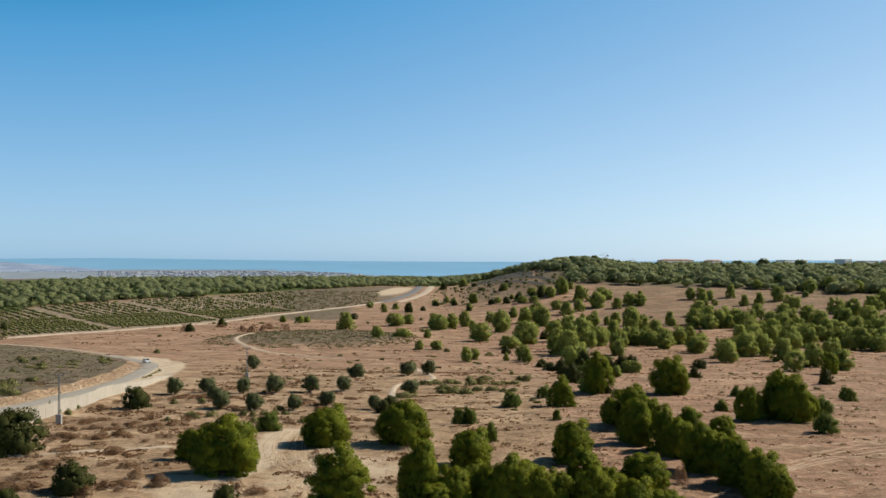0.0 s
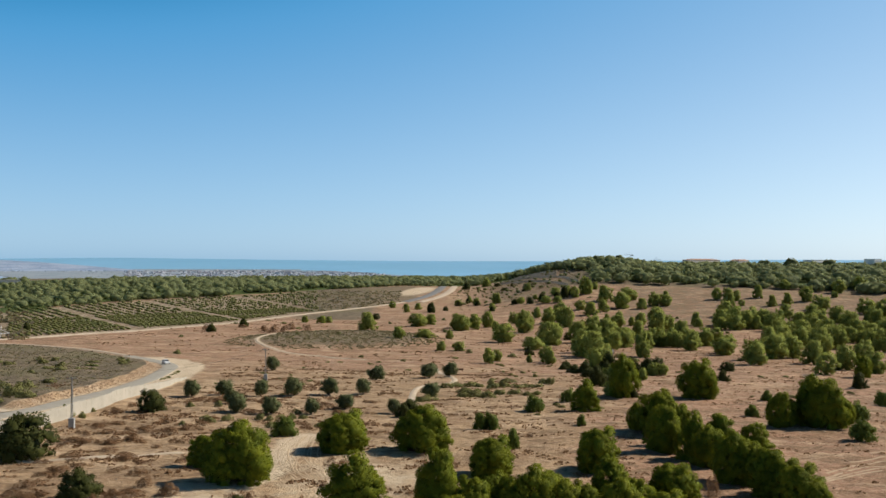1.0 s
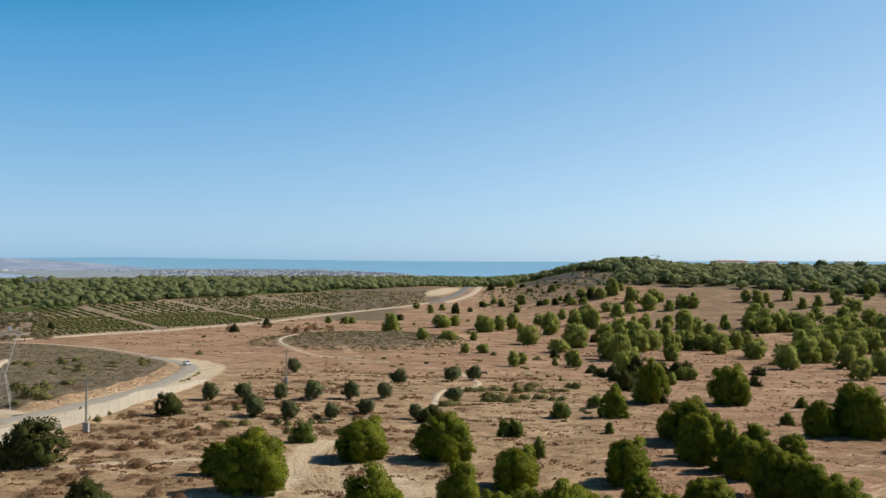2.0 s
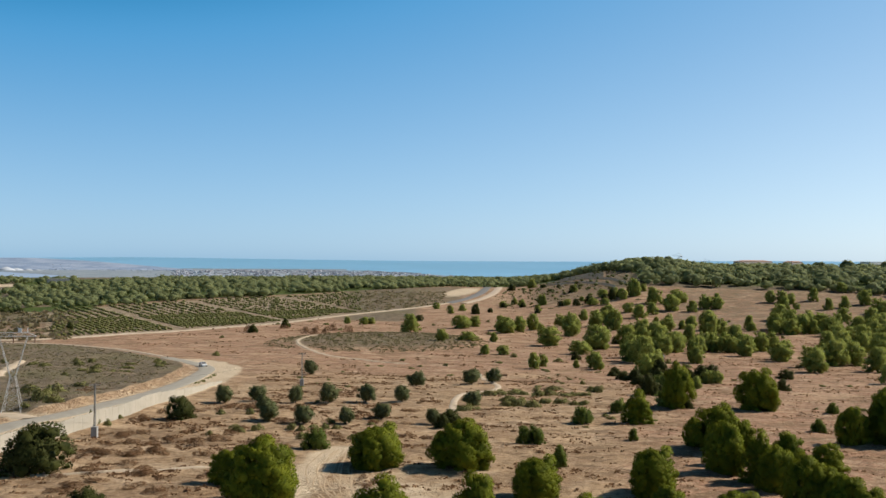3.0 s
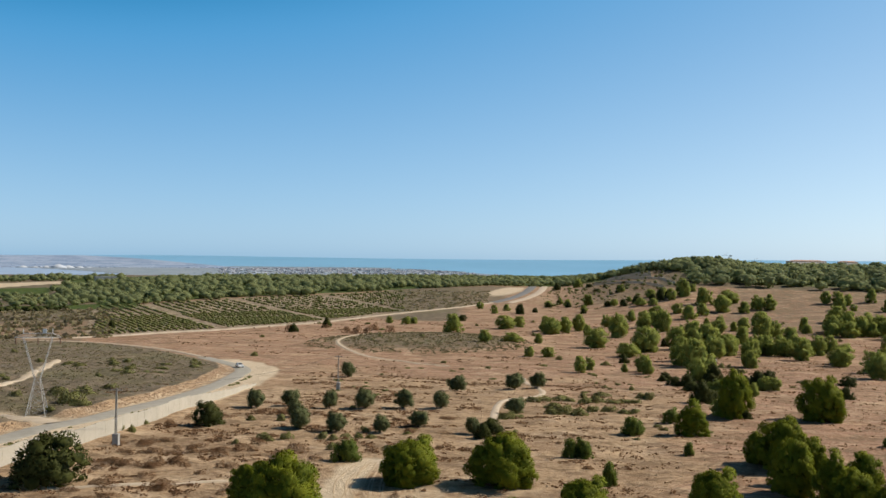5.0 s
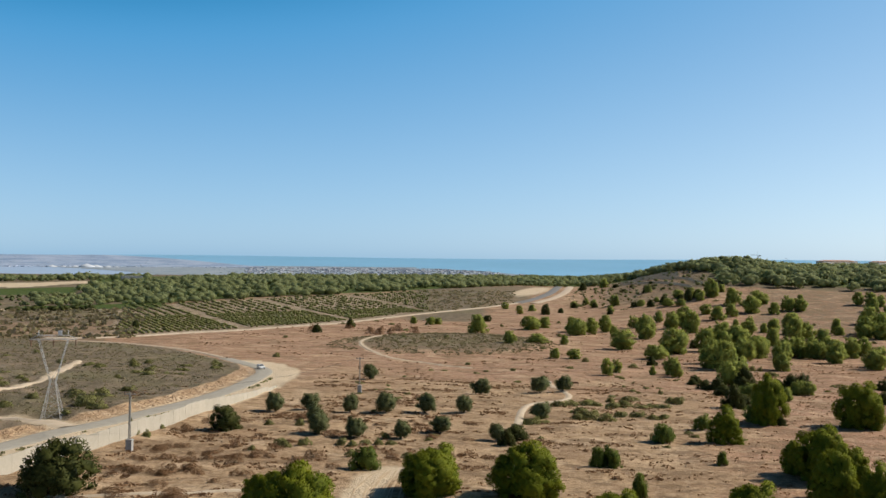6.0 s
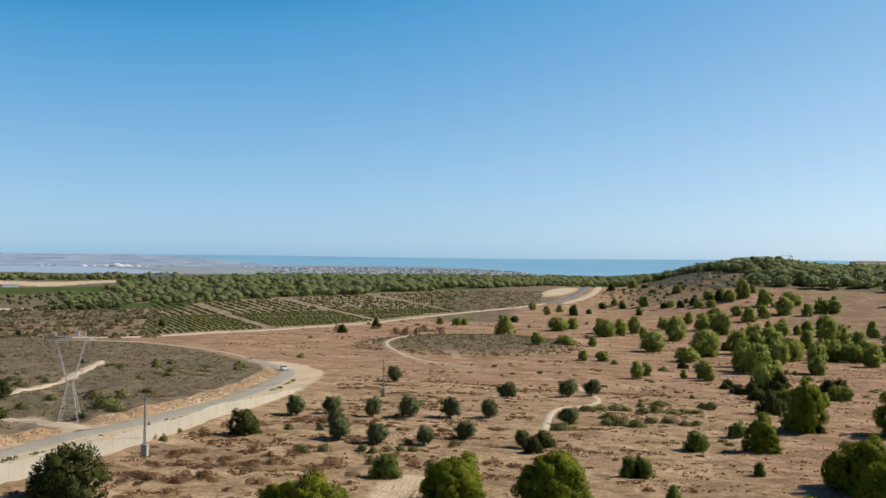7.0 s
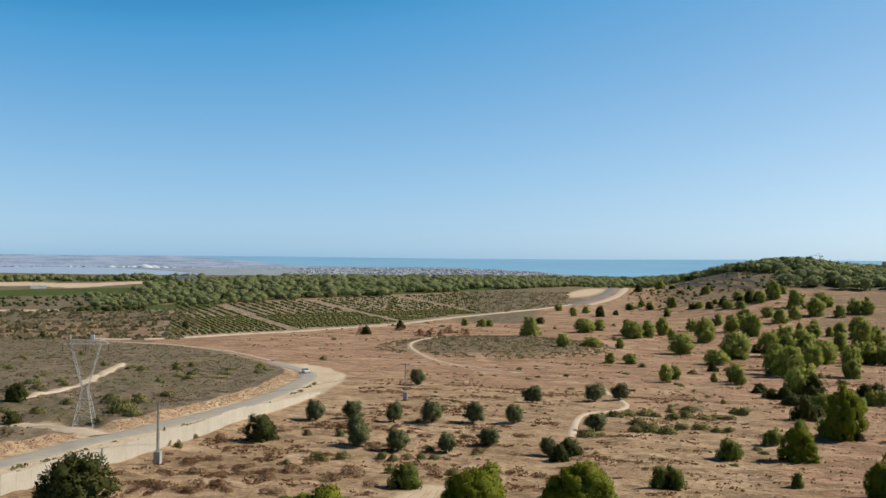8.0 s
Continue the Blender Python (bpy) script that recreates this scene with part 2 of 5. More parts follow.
# ---------------------------------------------------------------- mesh helpers
class Mesh:
    """Collects vertices and faces for one mesh object."""

    def __init__(self):
        self.v, self.f, self.n, self.normals = [], [], 0, []

    def add(self, verts, faces):
        self.v.append(np.asarray(verts, float).reshape(-1, 3))
        self.f.extend(tuple(i + self.n for i in f) for f in faces)
        self.n += len(self.v[-1])
        return self

    def quads(self, q):
        """q: array of shape (n, 4, 3)."""
        k = len(q)
        self.v.append(np.asarray(q, float).reshape(-1, 3))
        self.f.extend(map(tuple, (np.arange(4 * k).reshape(k, 4) + self.n).tolist()))
        self.n += 4 * k
        return self

    def tube(self, pts, radii, sides=6, cap=True):
        pts = [Vector(p) for p in pts]
        radii = radii if isinstance(radii, (list, tuple)) else [radii] * len(pts)
        rings = []
        for i, p in enumerate(pts):
            d = (pts[min(i + 1, len(pts) - 1)] - pts[max(i - 1, 0)]).normalized()
            a = d.orthogonal().normalized()
            b = d.cross(a)
            for k in range(sides):
                w = 2 * math.pi * k / sides
                rings.append(p + radii[i] * (math.cos(w) * a + math.sin(w) * b))
        fs = []
        for i in range(len(pts) - 1):
            for k in range(sides):
                fs.append((i * sides + k, i * sides + (k + 1) % sides, (i + 1) * sides + (k + 1) % sides, (i + 1) * sides + k))
        if cap:
            fs.append(tuple(reversed(range(sides))))
            fs.append(tuple(range((len(pts) - 1) * sides, len(pts) * sides)))
        return self.add([tuple(r) for r in rings], fs)

    def box(self, c, s, rz=0.0, taper=1.0):
        """A box with its base centre at c, size s, top scaled by taper."""
        ca, sa = math.cos(rz), math.sin(rz)
        vs = []
        for z, t in ((0, 1.0), (s[2], taper)):
            for dx, dy in ((-1, -1), (1, -1), (1, 1), (-1, 1)):
                x, y = dx * s[0] / 2 * t, dy * s[1] / 2 * t
                vs.append((c[0] + x * ca - y * sa, c[1] + x * sa + y * ca, c[2] + z))
        return self.add(vs, [(3, 2, 1, 0), (4, 5, 6, 7), (0, 1, 5, 4), (1, 2, 6, 5), (2, 3, 7, 6), (3, 0, 4, 7)])

    def data(self, name, material, smooth=False):
        me = bpy.data.meshes.new(name)
        me.from_pydata(np.concatenate(self.v).tolist(), [], self.f)
        me.materials.append(material)
        if smooth:
            me.polygons.foreach_set("use_smooth", [True] * len(me.polygons))
        me.update()
        if self.normals:
            me.normals_split_custom_set_from_vertices(np.concatenate(self.normals).tolist())
        return me


def part(name, mesh, material, parent, label="", smooth=False):
    ob = new(name, mesh.data(name, material, smooth))
    ob.parent = parent
    return tagged(ob, label)


def thing(name, mesh, material, label, category, group="", kind="", smooth=False):
    return tagged(new(name, mesh.data(name, material, smooth)), label, category, group, kind)


# ---------------------------------------------------------------- the lie of the land
def S(a, b, v):
    t = np.clip((np.asarray(v, float) - a) / (b - a), 0, 1)
    return t * t * (3 - 2 * t)


def land(x, y):
    """Broad lie of the land."""
    x, y = np.asarray(x, float), np.asarray(y, float)
    u = x / np.maximum(y, 60)
    z = -10 * S(80, 480, y)
    z = z + 36 * S(560, 980, y) * S(-0.10, 0.05, u) * (1 - 0.55 * S(1100, 1900, y))
    z = z + (1 - S(-0.10, 0.05, u)) * (10 * S(600, 1050, y) - 18 * S(1400, 2100, y) * 1.0)
    z = z - 5.5 * S(0.055, 0.12, u) * S(720, 980, y)
    z = z - 4 * S(-0.42, -0.75, u) * S(500, 900, y)
    far = np.hypot(x, y)
    return z * (1 - S(3300, 4100, far)) + S(3300, 4100, far) * -20 + 44.0 * (1 - 0.22 * S(-0.42, -0.75, u)) * S(3900, 5600, far) / S(3900, 5600, 4950)


ROAD = [(-108, 60), (-107.5, 115), (-107.2, 156.0), (-107.1, 161.8), (-107.4, 168.6), (-108.1, 176.5), (-107.4, 183.2), (-106.6, 190.5), (-107.1, 200.4), (-107.2, 210.8), (-107.5, 222.5), (-109.3, 238.8), (-113.4, 261.6), (-119.2, 283.9), (-124.9, 302.7), (-133.4, 318.2), (-144.8, 331.7), (-161.4, 349.9), (-185.6, 373.7), (-203.5, 387.7), (-238.7, 405.3), (-269.4, 407.9)]
FAR_ROAD = [(-287.0, 419.4), (-267.2, 430.6), (-254.3, 454.3), (-243.3, 479.8), (-229.9, 498.0), (-213.8, 536.4), (-195.6, 579.9), (-187.6, 622.4), (-174.3, 670.8), (-156.4, 714.5), (-138.8, 752.9), (-124.3, 797.4), (-117.2, 842.9), (-113.7, 908.9), (-116.1, 984.9), (-123.5, 1083.6)]
TRACK_MOUND = [(-144.7, 500.7), (-141.1, 453.5), (-135.6, 429.1), (-126.0, 407.9), (-110.7, 385.6), (-99.9, 371.6), (-86.5, 360.5), (-77.7, 352.9), (-67.7, 346.6)]
TRACK_OLIVES = [(-37.4, 304.0), (-30.6, 283.2), (-27.6, 271.4), (-28.6, 259.0), (-33.9, 250.9), (-34.5, 238.5), (-31.9, 214.9)]
TRACK_SCRUB = [(-151.3, 205.6), (-152.8, 215.8), (-156.1, 229.1), (-159.9, 244.4), (-171.5, 265.7), (-188.5, 300.0)]
TRACK_SIDE = [(-132.9, 184.9), (-127.4, 187.3), (-118.8, 187.3), (-109.9, 182.7)]
TRACK_BEND = [(-42.3, 164.7), (-42.8, 155.2), (-41.3, 144.4), (-39.6, 130.9), (-41.2, 123.0), (-48.2, 120.4)]
TRACK_FIELD = [(-80.1, 134.5), (-72.3, 136.8), (-64.8, 140.1), (-57.3, 144.0)]
WALL_LINE = [(-92.4, 139.3), (-93.3, 157.1), (-92.8, 170.2), (-93.6, 184.5), (-96.2, 207.0), (-98.4, 231.3), (-103.4, 263.9), (-112.9, 293.2)]


def dense(line, step):
    """A smooth curve through the points of a line, at about that step."""
    pts = [np.array(p, float) for p in line]
    pts = [2 * pts[0] - pts[1]] + pts + [2 * pts[-1] - pts[-2]]
    out = []
    for a, b, c, d in zip(pts, pts[1:], pts[2:], pts[3:]):
        k = max(2, int(np.linalg.norm(c - b) / step))
        for t in np.arange(k) / k:
            out.append(0.5 * (2 * b + (c - a) * t + (2 * a - 5 * b + 4 * c - d) * t * t + (3 * b - a - 3 * c + d) * t ** 3))
    out.append(pts[-2])
    return np.array(out)


def from_line(x, y, line):
    """Distance to a line of points, and on which side: positive to the left of its run."""
    best = np.full(x.shape, 1e9)
    side = np.zeros(x.shape)
    for (ax, ay), (bx, by) in zip(line[:-1], line[1:]):
        dx, dy = bx - ax, by - ay
        t = np.clip(((x - ax) * dx + (y - ay) * dy) / (dx * dx + dy * dy), 0, 1)
        d = np.hypot(x - ax - t * dx, y - ay - t * dy)
        near = d < best
        best = np.where(near, d, best)
        side = np.where(near, np.sign(dx * (y - ay) - dy * (x - ax)), side)
    return best, side


ROAD_FINE = dense(ROAD, 8.0)
MOUND = (-104, 455, 52, 62)


def mound_two(x, y):
    return np.clip(1.25 - np.hypot((x - MOUND[0]) / MOUND[2], (y - MOUND[1]) / MOUND[3]), 0, 1)


def ground_z(x, y):
    """The height of the ground: land, the bank and terrace beside the road, knolls and small bumps."""
    x, y = np.asarray(x, float), np.asarray(y, float)
    shape = x.shape
    x, y = x.ravel(), y.ravel()
    z = land(x, y)
    r = np.hypot(x, y)
    near = r < 620
    if near.any():
        xn, yn = x[near], y[near]
        d, s = from_line(xn, yn, ROAD_FINE)
        dt, st = from_line(xn, yn, TRACK_SIDE)
        bank = 1.1 * S(4.4, 6.8, d) * (s > 0) * S(3.0, 7.0, dt) * (1 - S(420, 560, r[near]))
        knoll = 2.6 * S(0.0, 0.8, mound_two(xn, yn))
        bumps = np.array([0.34 * noise.noise((a / 9, b / 9, 0.0)) + 0.24 * noise.noise((a / 2.7, b / 2.7, 3.0)) for a, b in zip(xn, yn)])
        bumps *= S(5, 9, d) * (1 - S(300, 560, r[near])) * (1 + 1.2 * (bank > 0.2))
        z[near] += bank + knoll + bumps
    return z.reshape(shape)


def gz(x, y):
    return float(ground_z(np.array([x]), np.array([y]))[0])


def left_edge(a):
    return np.interp(a, (-45, -36, -31, -27, -22, -17, -13, -9, -4, 0), (1500, 1250, 810, 835, 880, 915, 985, 1100, 1060, 1000))


# ---------------------------------------------------------------- ground
def ground():
    ang = np.concatenate([np.arange(-180, -48, 4.0), np.arange(-48, 27, 0.17), np.arange(27, 180, 4.0)])
    rad = np.concatenate([[8, 25, 45, 65, 80], np.geomspace(90, 5300, 330)])
    A, R = np.meshgrid(np.radians(ang), rad)
    X, Y = R * np.sin(A), R * np.cos(A)
    Z = ground_z(X, Y)
    k, n = len(ang), len(rad)
    verts = np.stack([X, Y, Z], -1).reshape(-1, 3)
    i = np.arange(n - 1)[:, None] * k + np.arange(k)[None, :]
    j = np.arange(n - 1)[:, None] * k + (np.arange(k)[None, :] + 1) % k
    faces = np.stack([i, i + k, j + k, j], -1).reshape(-1, 4)
    m = Mesh()
    m.add(verts, [])
    m.f = [tuple(f) for f in faces.tolist()] + [tuple(range(k))]
    ob = thing("ground", m, SOIL, "dry tan and reddish soil sloping to a wooded hill", "ground", kind="structure", smooth=True)
    x, y, r, a = verts[:, 0], verts[:, 1], np.hypot(verts[:, 0], verts[:, 1]), np.degrees(np.arctan2(verts[:, 0], verts[:, 1]))
    d, s = from_line(x, y, ROAD_FINE)
    red = np.maximum(S(210, 380, y), 0.85 * S(-0.08, 0.12, x / np.maximum(y, 60))) * (1 - 0.4 * S(620, 800, y))
    scrub = (s > 0) * S(6.2, 8.5, d) * S(120, 160, y) * (1 - S(440, 520, y))
    scrub = np.maximum(scrub, 0.62 * S(0.05, 0.6, mound_two(x, y)))
    scrub = np.maximum(scrub, 0.52 * S(420, 500, r) * (a < -31.5))
    scrub = np.maximum(scrub, 0.9 * S(600, 660, r) * S(-9, -12, a) * (1 - 0.5 * S(-13, -16, a) * S(-32, -29, a)))
    scrub = np.maximum(scrub, 0.5 * S(700, 770, r) * S(3.5, 0.5, a) * S(-6, -3, a))
    scrub = np.maximum(scrub, 0.95 * S(760, 820, r) * S(-1, 2, a))
    scrub = np.maximum(scrub, 0.48 * S(480, 600, r) * S(1, 5, a))
    scrub = np.maximum(scrub, S(1150, 1300, r))
    farm = S(-6.8, -8.6, a) * (a > -31.5) * (r > 480) * (r < left_edge(a)) * (from_line(x, y, np.array(FAR_ROAD))[1] > 0)
    scrub = np.maximum(scrub, 0.62 * farm)
    pale = 0.42 * farm * S(-13, -16, a)
    for line, w in ((TRACK_MOUND, 1.4), (TRACK_OLIVES, 0.9), (TRACK_SCRUB, 1.7), (TRACK_SIDE, 3.4), (TRACK_BEND, 3.0), (TRACK_FIELD, 1.0)):
        dl, sl = from_line(x, y, dense(line, 6.0))
        pale = np.maximum(pale, 0.8 * (1 - S(w * 0.3, w * 1.7, dl)))
    pale = np.maximum(pale, 0.45 * (d < 200) * (1 - S(5.0, 6.8, d)) * (s > 0) * (y < 340))
    pale = np.maximum(pale, (s < 0) * (1 - S(8.5, 13.5, d)) * (y < 345))
    pale = np.maximum(pale, 0.60 * np.clip(1.3 - np.hypot((x + 27) / 15, (y - 132) / 26), 0, 1))
    pale = np.maximum(pale, np.clip(1.5 - np.hypot((x + 42) / 7, (y - 113) / 7), 0, 1) * 0.7)
    pale = np.maximum(pale, 0.75 * (np.abs(r - 1235 - 30 * np.sin(a * 0.9)) < 55) * S(-28, -31, a))
    pale = np.maximum(pale, 0.8 * (np.abs(r - 790) < 14) * S(-30, -33, a))
    pale = np.maximum(pale, 0.95 * np.clip(1.6 - np.hypot((x + 135) / 13, (y - 962) / 78), 0, 1))
    crop_and_floor = S(1010, 1025, r) * (1 - S(1120, 1140, r)) * S(-33, -34.5, a)
    crop_and_floor = np.maximum(crop_and_floor, S(770, 785, r) * (1 - S(835, 850, r)) * S(-28, -30, a) * S(-37, -35.5, a))
    # wood floor takes the same dark green as the crop fields
    crop_and_floor = np.maximum(crop_and_floor, 0.62 * (a > -33) * (a < 1) * S(0, 25, r - left_edge(a)) * (1 - S(1500, 1600, r)))
    crop_and_floor = np.maximum(crop_and_floor, 0.62 * (a >= -3.5) * S(0, 30, r - np.interp(a, (-3.5, 1.2, 2.6, 27), (1120, 930, 800, 785))) * (1 - S(1500, 1600, r)))
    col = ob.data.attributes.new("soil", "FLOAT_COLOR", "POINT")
    col.data.foreach_set("color", np.stack([red, scrub, pale, crop_and_floor], -1).ravel())
    return ob


ground()


def strip(name, line, left, right, lift, material, label, category, step=5.0, across=4, drop=0.4):
    """A sheet that follows a line over the ground, as wide as left + right."""
    pts = dense(line, step)
    tan = np.gradient(pts, axis=0)
    tan /= np.linalg.norm(tan, axis=1)[:, None]
    nor = np.stack([-tan[:, 1], tan[:, 0]], -1)
    offs = np.linspace(left, -right, across + 1)
    P = pts[:, None, :] + offs[None, :, None] * nor[:, None, :]
    Z = ground_z(P[..., 0], P[..., 1]) + lift
    Z[:, 0] -= drop + lift
    Z[:, -1] -= drop + lift
    V = np.concatenate([P, Z[..., None]], -1)
    k = across + 1
    fs = [(i * k + j, i * k + j + 1, (i + 1) * k + j + 1, (i + 1) * k + j) for i in range(len(pts) - 1) for j in range(across)]
    return thing(name, Mesh().add(V, fs), material, label, category, kind="structure", smooth=True)


strip("road", ROAD[:18], 3.5, 3.5, 0.10, ASPHALT, "grey worn asphalt road curving through dry land", "road", 4.0, 6)
strip("road", ROAD[17:], 1.7, 1.7, 0.35, DIRT_ROAD, "narrow pale track behind the scrub terrace", "dirt road", 6.0)
strip("road", FAR_ROAD[:12], 2.6, 2.6, 0.5, DIRT_ROAD, "pale dirt road beside the orchard", "dirt road", 8.0)
strip("road", FAR_ROAD[11:], 5.5, 5.5, 0.5, DARK_ASPHALT, "grey asphalt road climbing to a ridge", "road", 8.0)
PALE_TRACK = surface("pale_track", (0.58, 0.47, 0.34), (0.48, 0.375, 0.26), 0.35, 0.95)
for line, half, label in ((TRACK_MOUND, 0.95, "narrow pale footpath round the knoll"), (TRACK_OLIVES, 1.15, "pale winding footpath beside the olive trees"),
                          (TRACK_SCRUB, 1.5, "sandy track across the scrub terrace"), (TRACK_SIDE, 3.0, "wide sandy side road joining the asphalt"), (TRACK_FIELD, 0.7, "thin pale path through the dry field")):
    strip("track", line, half, half, 0.2, PALE_TRACK, label, "track", 2.0, 4, 0.25)
strip("road_shoulder", [(x + 13, y) for x, y in FAR_ROAD[11:]], 5.0, 5.0, 0.5, DIRT_ROAD, "pale sandy shoulder of the far road", "road shoulder", 8.0)


# ---------------------------------------------------------------- trees and shrubs
def leaf_quads(rng, centre, outward, length, width, lift=0.4, wild=0.7):
    """Small leaf sprays at the given places, pointing outwards and up."""
    k = len(centre)
    a = outward * 0.75 + np.array([0, 0, lift]) + wild * rng.normal(size=(k, 3))
    a /= np.linalg.norm(a, axis=1)[:, None]
    b = np.cross(a, rng.normal(size=(k, 3)))
    b /= np.linalg.norm(b, axis=1)[:, None] + 1e-9
    L = (length * rng.uniform(0.6, 1.3, k))[:, None]
    W = (width * rng.uniform(0.6, 1.3, k))[:, None]
    return np.stack([centre - b * W * 0.5, centre + a * L * 0.55 - b * W * 0.6, centre + a * L, centre + a * L * 0.45 + b * W * 0.6], 1)


ICO = bmesh.new()
bmesh.ops.create_icosphere(ICO, subdivisions=1, radius=1.0)
CORE_V = np.array([tuple(v.co) for v in ICO.verts])
CORE_F = [tuple(v.index for v in f.verts) for f in ICO.faces]
ICO.free()
ICO = bmesh.new()
bmesh.ops.create_icosphere(ICO, subdivisions=2, radius=1.0)
LUMP_V = np.array([tuple(v.co) for v in ICO.verts])
LUMP_F = [tuple(v.index for v in f.verts) for f in ICO.faces]
ICO.free()


def unit(v):
    return v / (np.linalg.norm(v, axis=-1, keepdims=True) + 1e-9)


def facing(q, n):
    """Turns each quad so that its face looks along n."""
    face = np.cross(q[:, 1] - q[:, 0], q[:, 2] - q[:, 0])
    back = (face * n).sum(1) < 0
    q[back] = q[back][:, ::-1]
    return q


def crown_clumps(rng, n, height, radius, low, profile, size):
    """Boughs spread evenly over a crown whose radius at a share h of its height is radius * profile(h): place, size, outward."""
    lobes = [(rng.uniform(0, 6.28), rng.uniform(0.06, 0.17), k) for k in (2, 3, 5)]
    lean = rng.uniform(-0.06, 0.06, 2) * height
    h, w = rng.uniform(0, 1, 9 * n) ** 0.9, rng.uniform(0, 2 * math.pi, 9 * n)
    wide = np.array([profile(a) for a in h]) * (1 + sum(q * np.cos(k * w + p + 2.5 * h) for p, q, k in lobes))
    wide *= np.where(h > 0.93, rng.uniform(0, 1, 9 * n), 1.0)
    P = np.stack([radius * wide * np.cos(w) + lean[0] * h, radius * wide * np.sin(w) + lean[1] * h, low + (height - low) * h], -1)
    pick, gap = [0], np.linalg.norm(P - P[0], axis=1)
    while len(pick) < n:
        k = int(np.argmax(gap))
        pick.append(k)
        gap = np.minimum(gap, np.linalg.norm(P - P[k], axis=1))
    P = P[pick]
    mid = np.array([lean[0] * 0.5, lean[1] * 0.5, low + 0.32 * (height - low)])
    G = unit((P - mid) / np.array([radius, radius, 0.75 * (height - low)]))
    s = size * radius * rng.uniform(0.5, 1.5, n)
    P = P + G * (s * rng.uniform(-1.15, 0.1, n))[:, None] + 0.12 * size * radius * rng.normal(size=(n, 3))
    P[:, 2] = np.maximum(P[:, 2], low + 0.3 * s)
    return P, s, G, mid


def leaf_crown(rng, clumps, mesh, per, leaf, flat=0.8, wild=0.5, lump=0.62, heart=None):
    """Each bough is a lump of twigs under many small leaf sprays that lie over it and face outwards."""
    P, s, G, mid = clumps
    for p, r, g in zip(P, s, G):
        k = max(7, int(per * r * r))
        d = unit(rng.normal(size=(k, 3)) + 0.75 * g + np.array([0, 0, 0.2]))
        c = p + d * r * rng.uniform(0.70, 1.13, k)[:, None] * np.array([1, 1, flat])
        n = unit(0.75 * d + 0.5 * g)
        tilt = unit(n + wild * rng.normal(size=(k, 3)))
        a = unit(np.cross(tilt, rng.normal(size=(k, 3))))
        b = np.cross(tilt, a)
        L, W = (leaf[0] * rng.uniform(0.55, 1.25, k))[:, None], (leaf[1] * rng.uniform(0.6, 1.3, k))[:, None]
        sprig = (rng.uniform(size=k) < 0.4)[:, None]
        tip = np.where(sprig, 0.75 * unit(d + g + np.array([0, 0, 0.5])) * L, a * L * 0.55 + 0.25 * tilt * L)
        q = facing(np.stack([c - a * L * np.where(sprig, 0.15, 0.5), c - b * W * 0.5, c + tip, c + b * W * 0.5], 1), tilt)
        mesh.quads(q)
        mesh.normals.append(np.repeat(n, 4, axis=0))
        if lump:
            v = LUMP_V * (1 + 0.09 * rng.normal(size=(len(LUMP_V), 1)))
            mesh.add(p + v * r * lump * np.array([1, 1, flat]), LUMP_F)
            mesh.normals.append(unit(0.6 * LUMP_V + 0.6 * g))
    if heart:
        v = CORE_V * np.array([heart[0], heart[0], heart[1]])
        mesh.add(mid + v, CORE_F)
        mesh.normals.append(CORE_V)


def limbs(mesh, rng, puffs, height, r0, share=0.4):
    """A bent tapering trunk, and limbs out to some of the puffs."""
    bend = [(rng.uniform(-0.15, 0.15) * (i > 0), rng.uniform(-0.15, 0.15) * (i > 0), height * f) for i, f in enumerate((-0.04, 0.12, 0.35, 0.6, 0.85))]
    mesh.tube(bend, [r0 * 1.25, r0, r0 * 0.75, r0 * 0.5, r0 * 0.2], 7)
    for x, y, z, r in puffs:
        if rng.uniform() < share:
            z0 = max(0.1 * height, z - 0.35 * math.hypot(x, y) - 0.3)
            mid = (x * 0.5, y * 0.5, z0 + 0.55 * (z - z0) - 0.1)
            mesh.tube([(0, 0, z0), mid, (x * 0.92, y * 0.92, z)], [r0 * 0.34, r0 * 0.22, r0 * 0.08], 4, False)


def make_tree(name, seed, height, radius, low, profile, n, size, per, leaf, mats, label, category, group, r0=0.18, flat=0.8, wild=0.5, share=0.4, lump=0.62):
    rng = np.random.default_rng(seed)
    clumps = crown_clumps(rng, n, height, radius, low, profile, size)
    ob = new(name)
    tagged(ob, label, category, group)
    stems = Mesh()
    limbs(stems, rng, [(*p, r) for p, r in zip(clumps[0], clumps[1])], height, r0, share)
    part("trunk", stems, mats[0], ob, smooth=True)
    crown = Mesh()
    leaf_crown(rng, clumps, crown, per, leaf, flat, wild, lump, (0.72 * radius, 0.28 * (height - low)) if lump else None)
    part("crown", crown, mats[1], ob, smooth=True)
    spread = np.concatenate(crown.v)
    return ob, float(np.percentile(spread[:, 2], 99.8)), float(np.percentile(np.hypot(spread[:, 0], spread[:, 1]), 98))


def round_profile(h):
    return 0.74 + 0.26 * h / 0.3 if h < 0.3 else max(0.0, 1 - ((h - 0.3) / 0.74) ** 2.1) ** 0.56


def cone_profile(h):
    return 0.82 + 0.18 * h / 0.18 if h < 0.18 else max(0.0, 1 - ((h - 0.18) / 0.86) ** 1.7) ** 0.7


def ball_profile(h):
    return math.sin(math.pi * (0.08 + 0.86 * h)) ** 0.6


def dome_profile(h):
    return max(0.03, 1 - h ** 2.2) ** 0.5


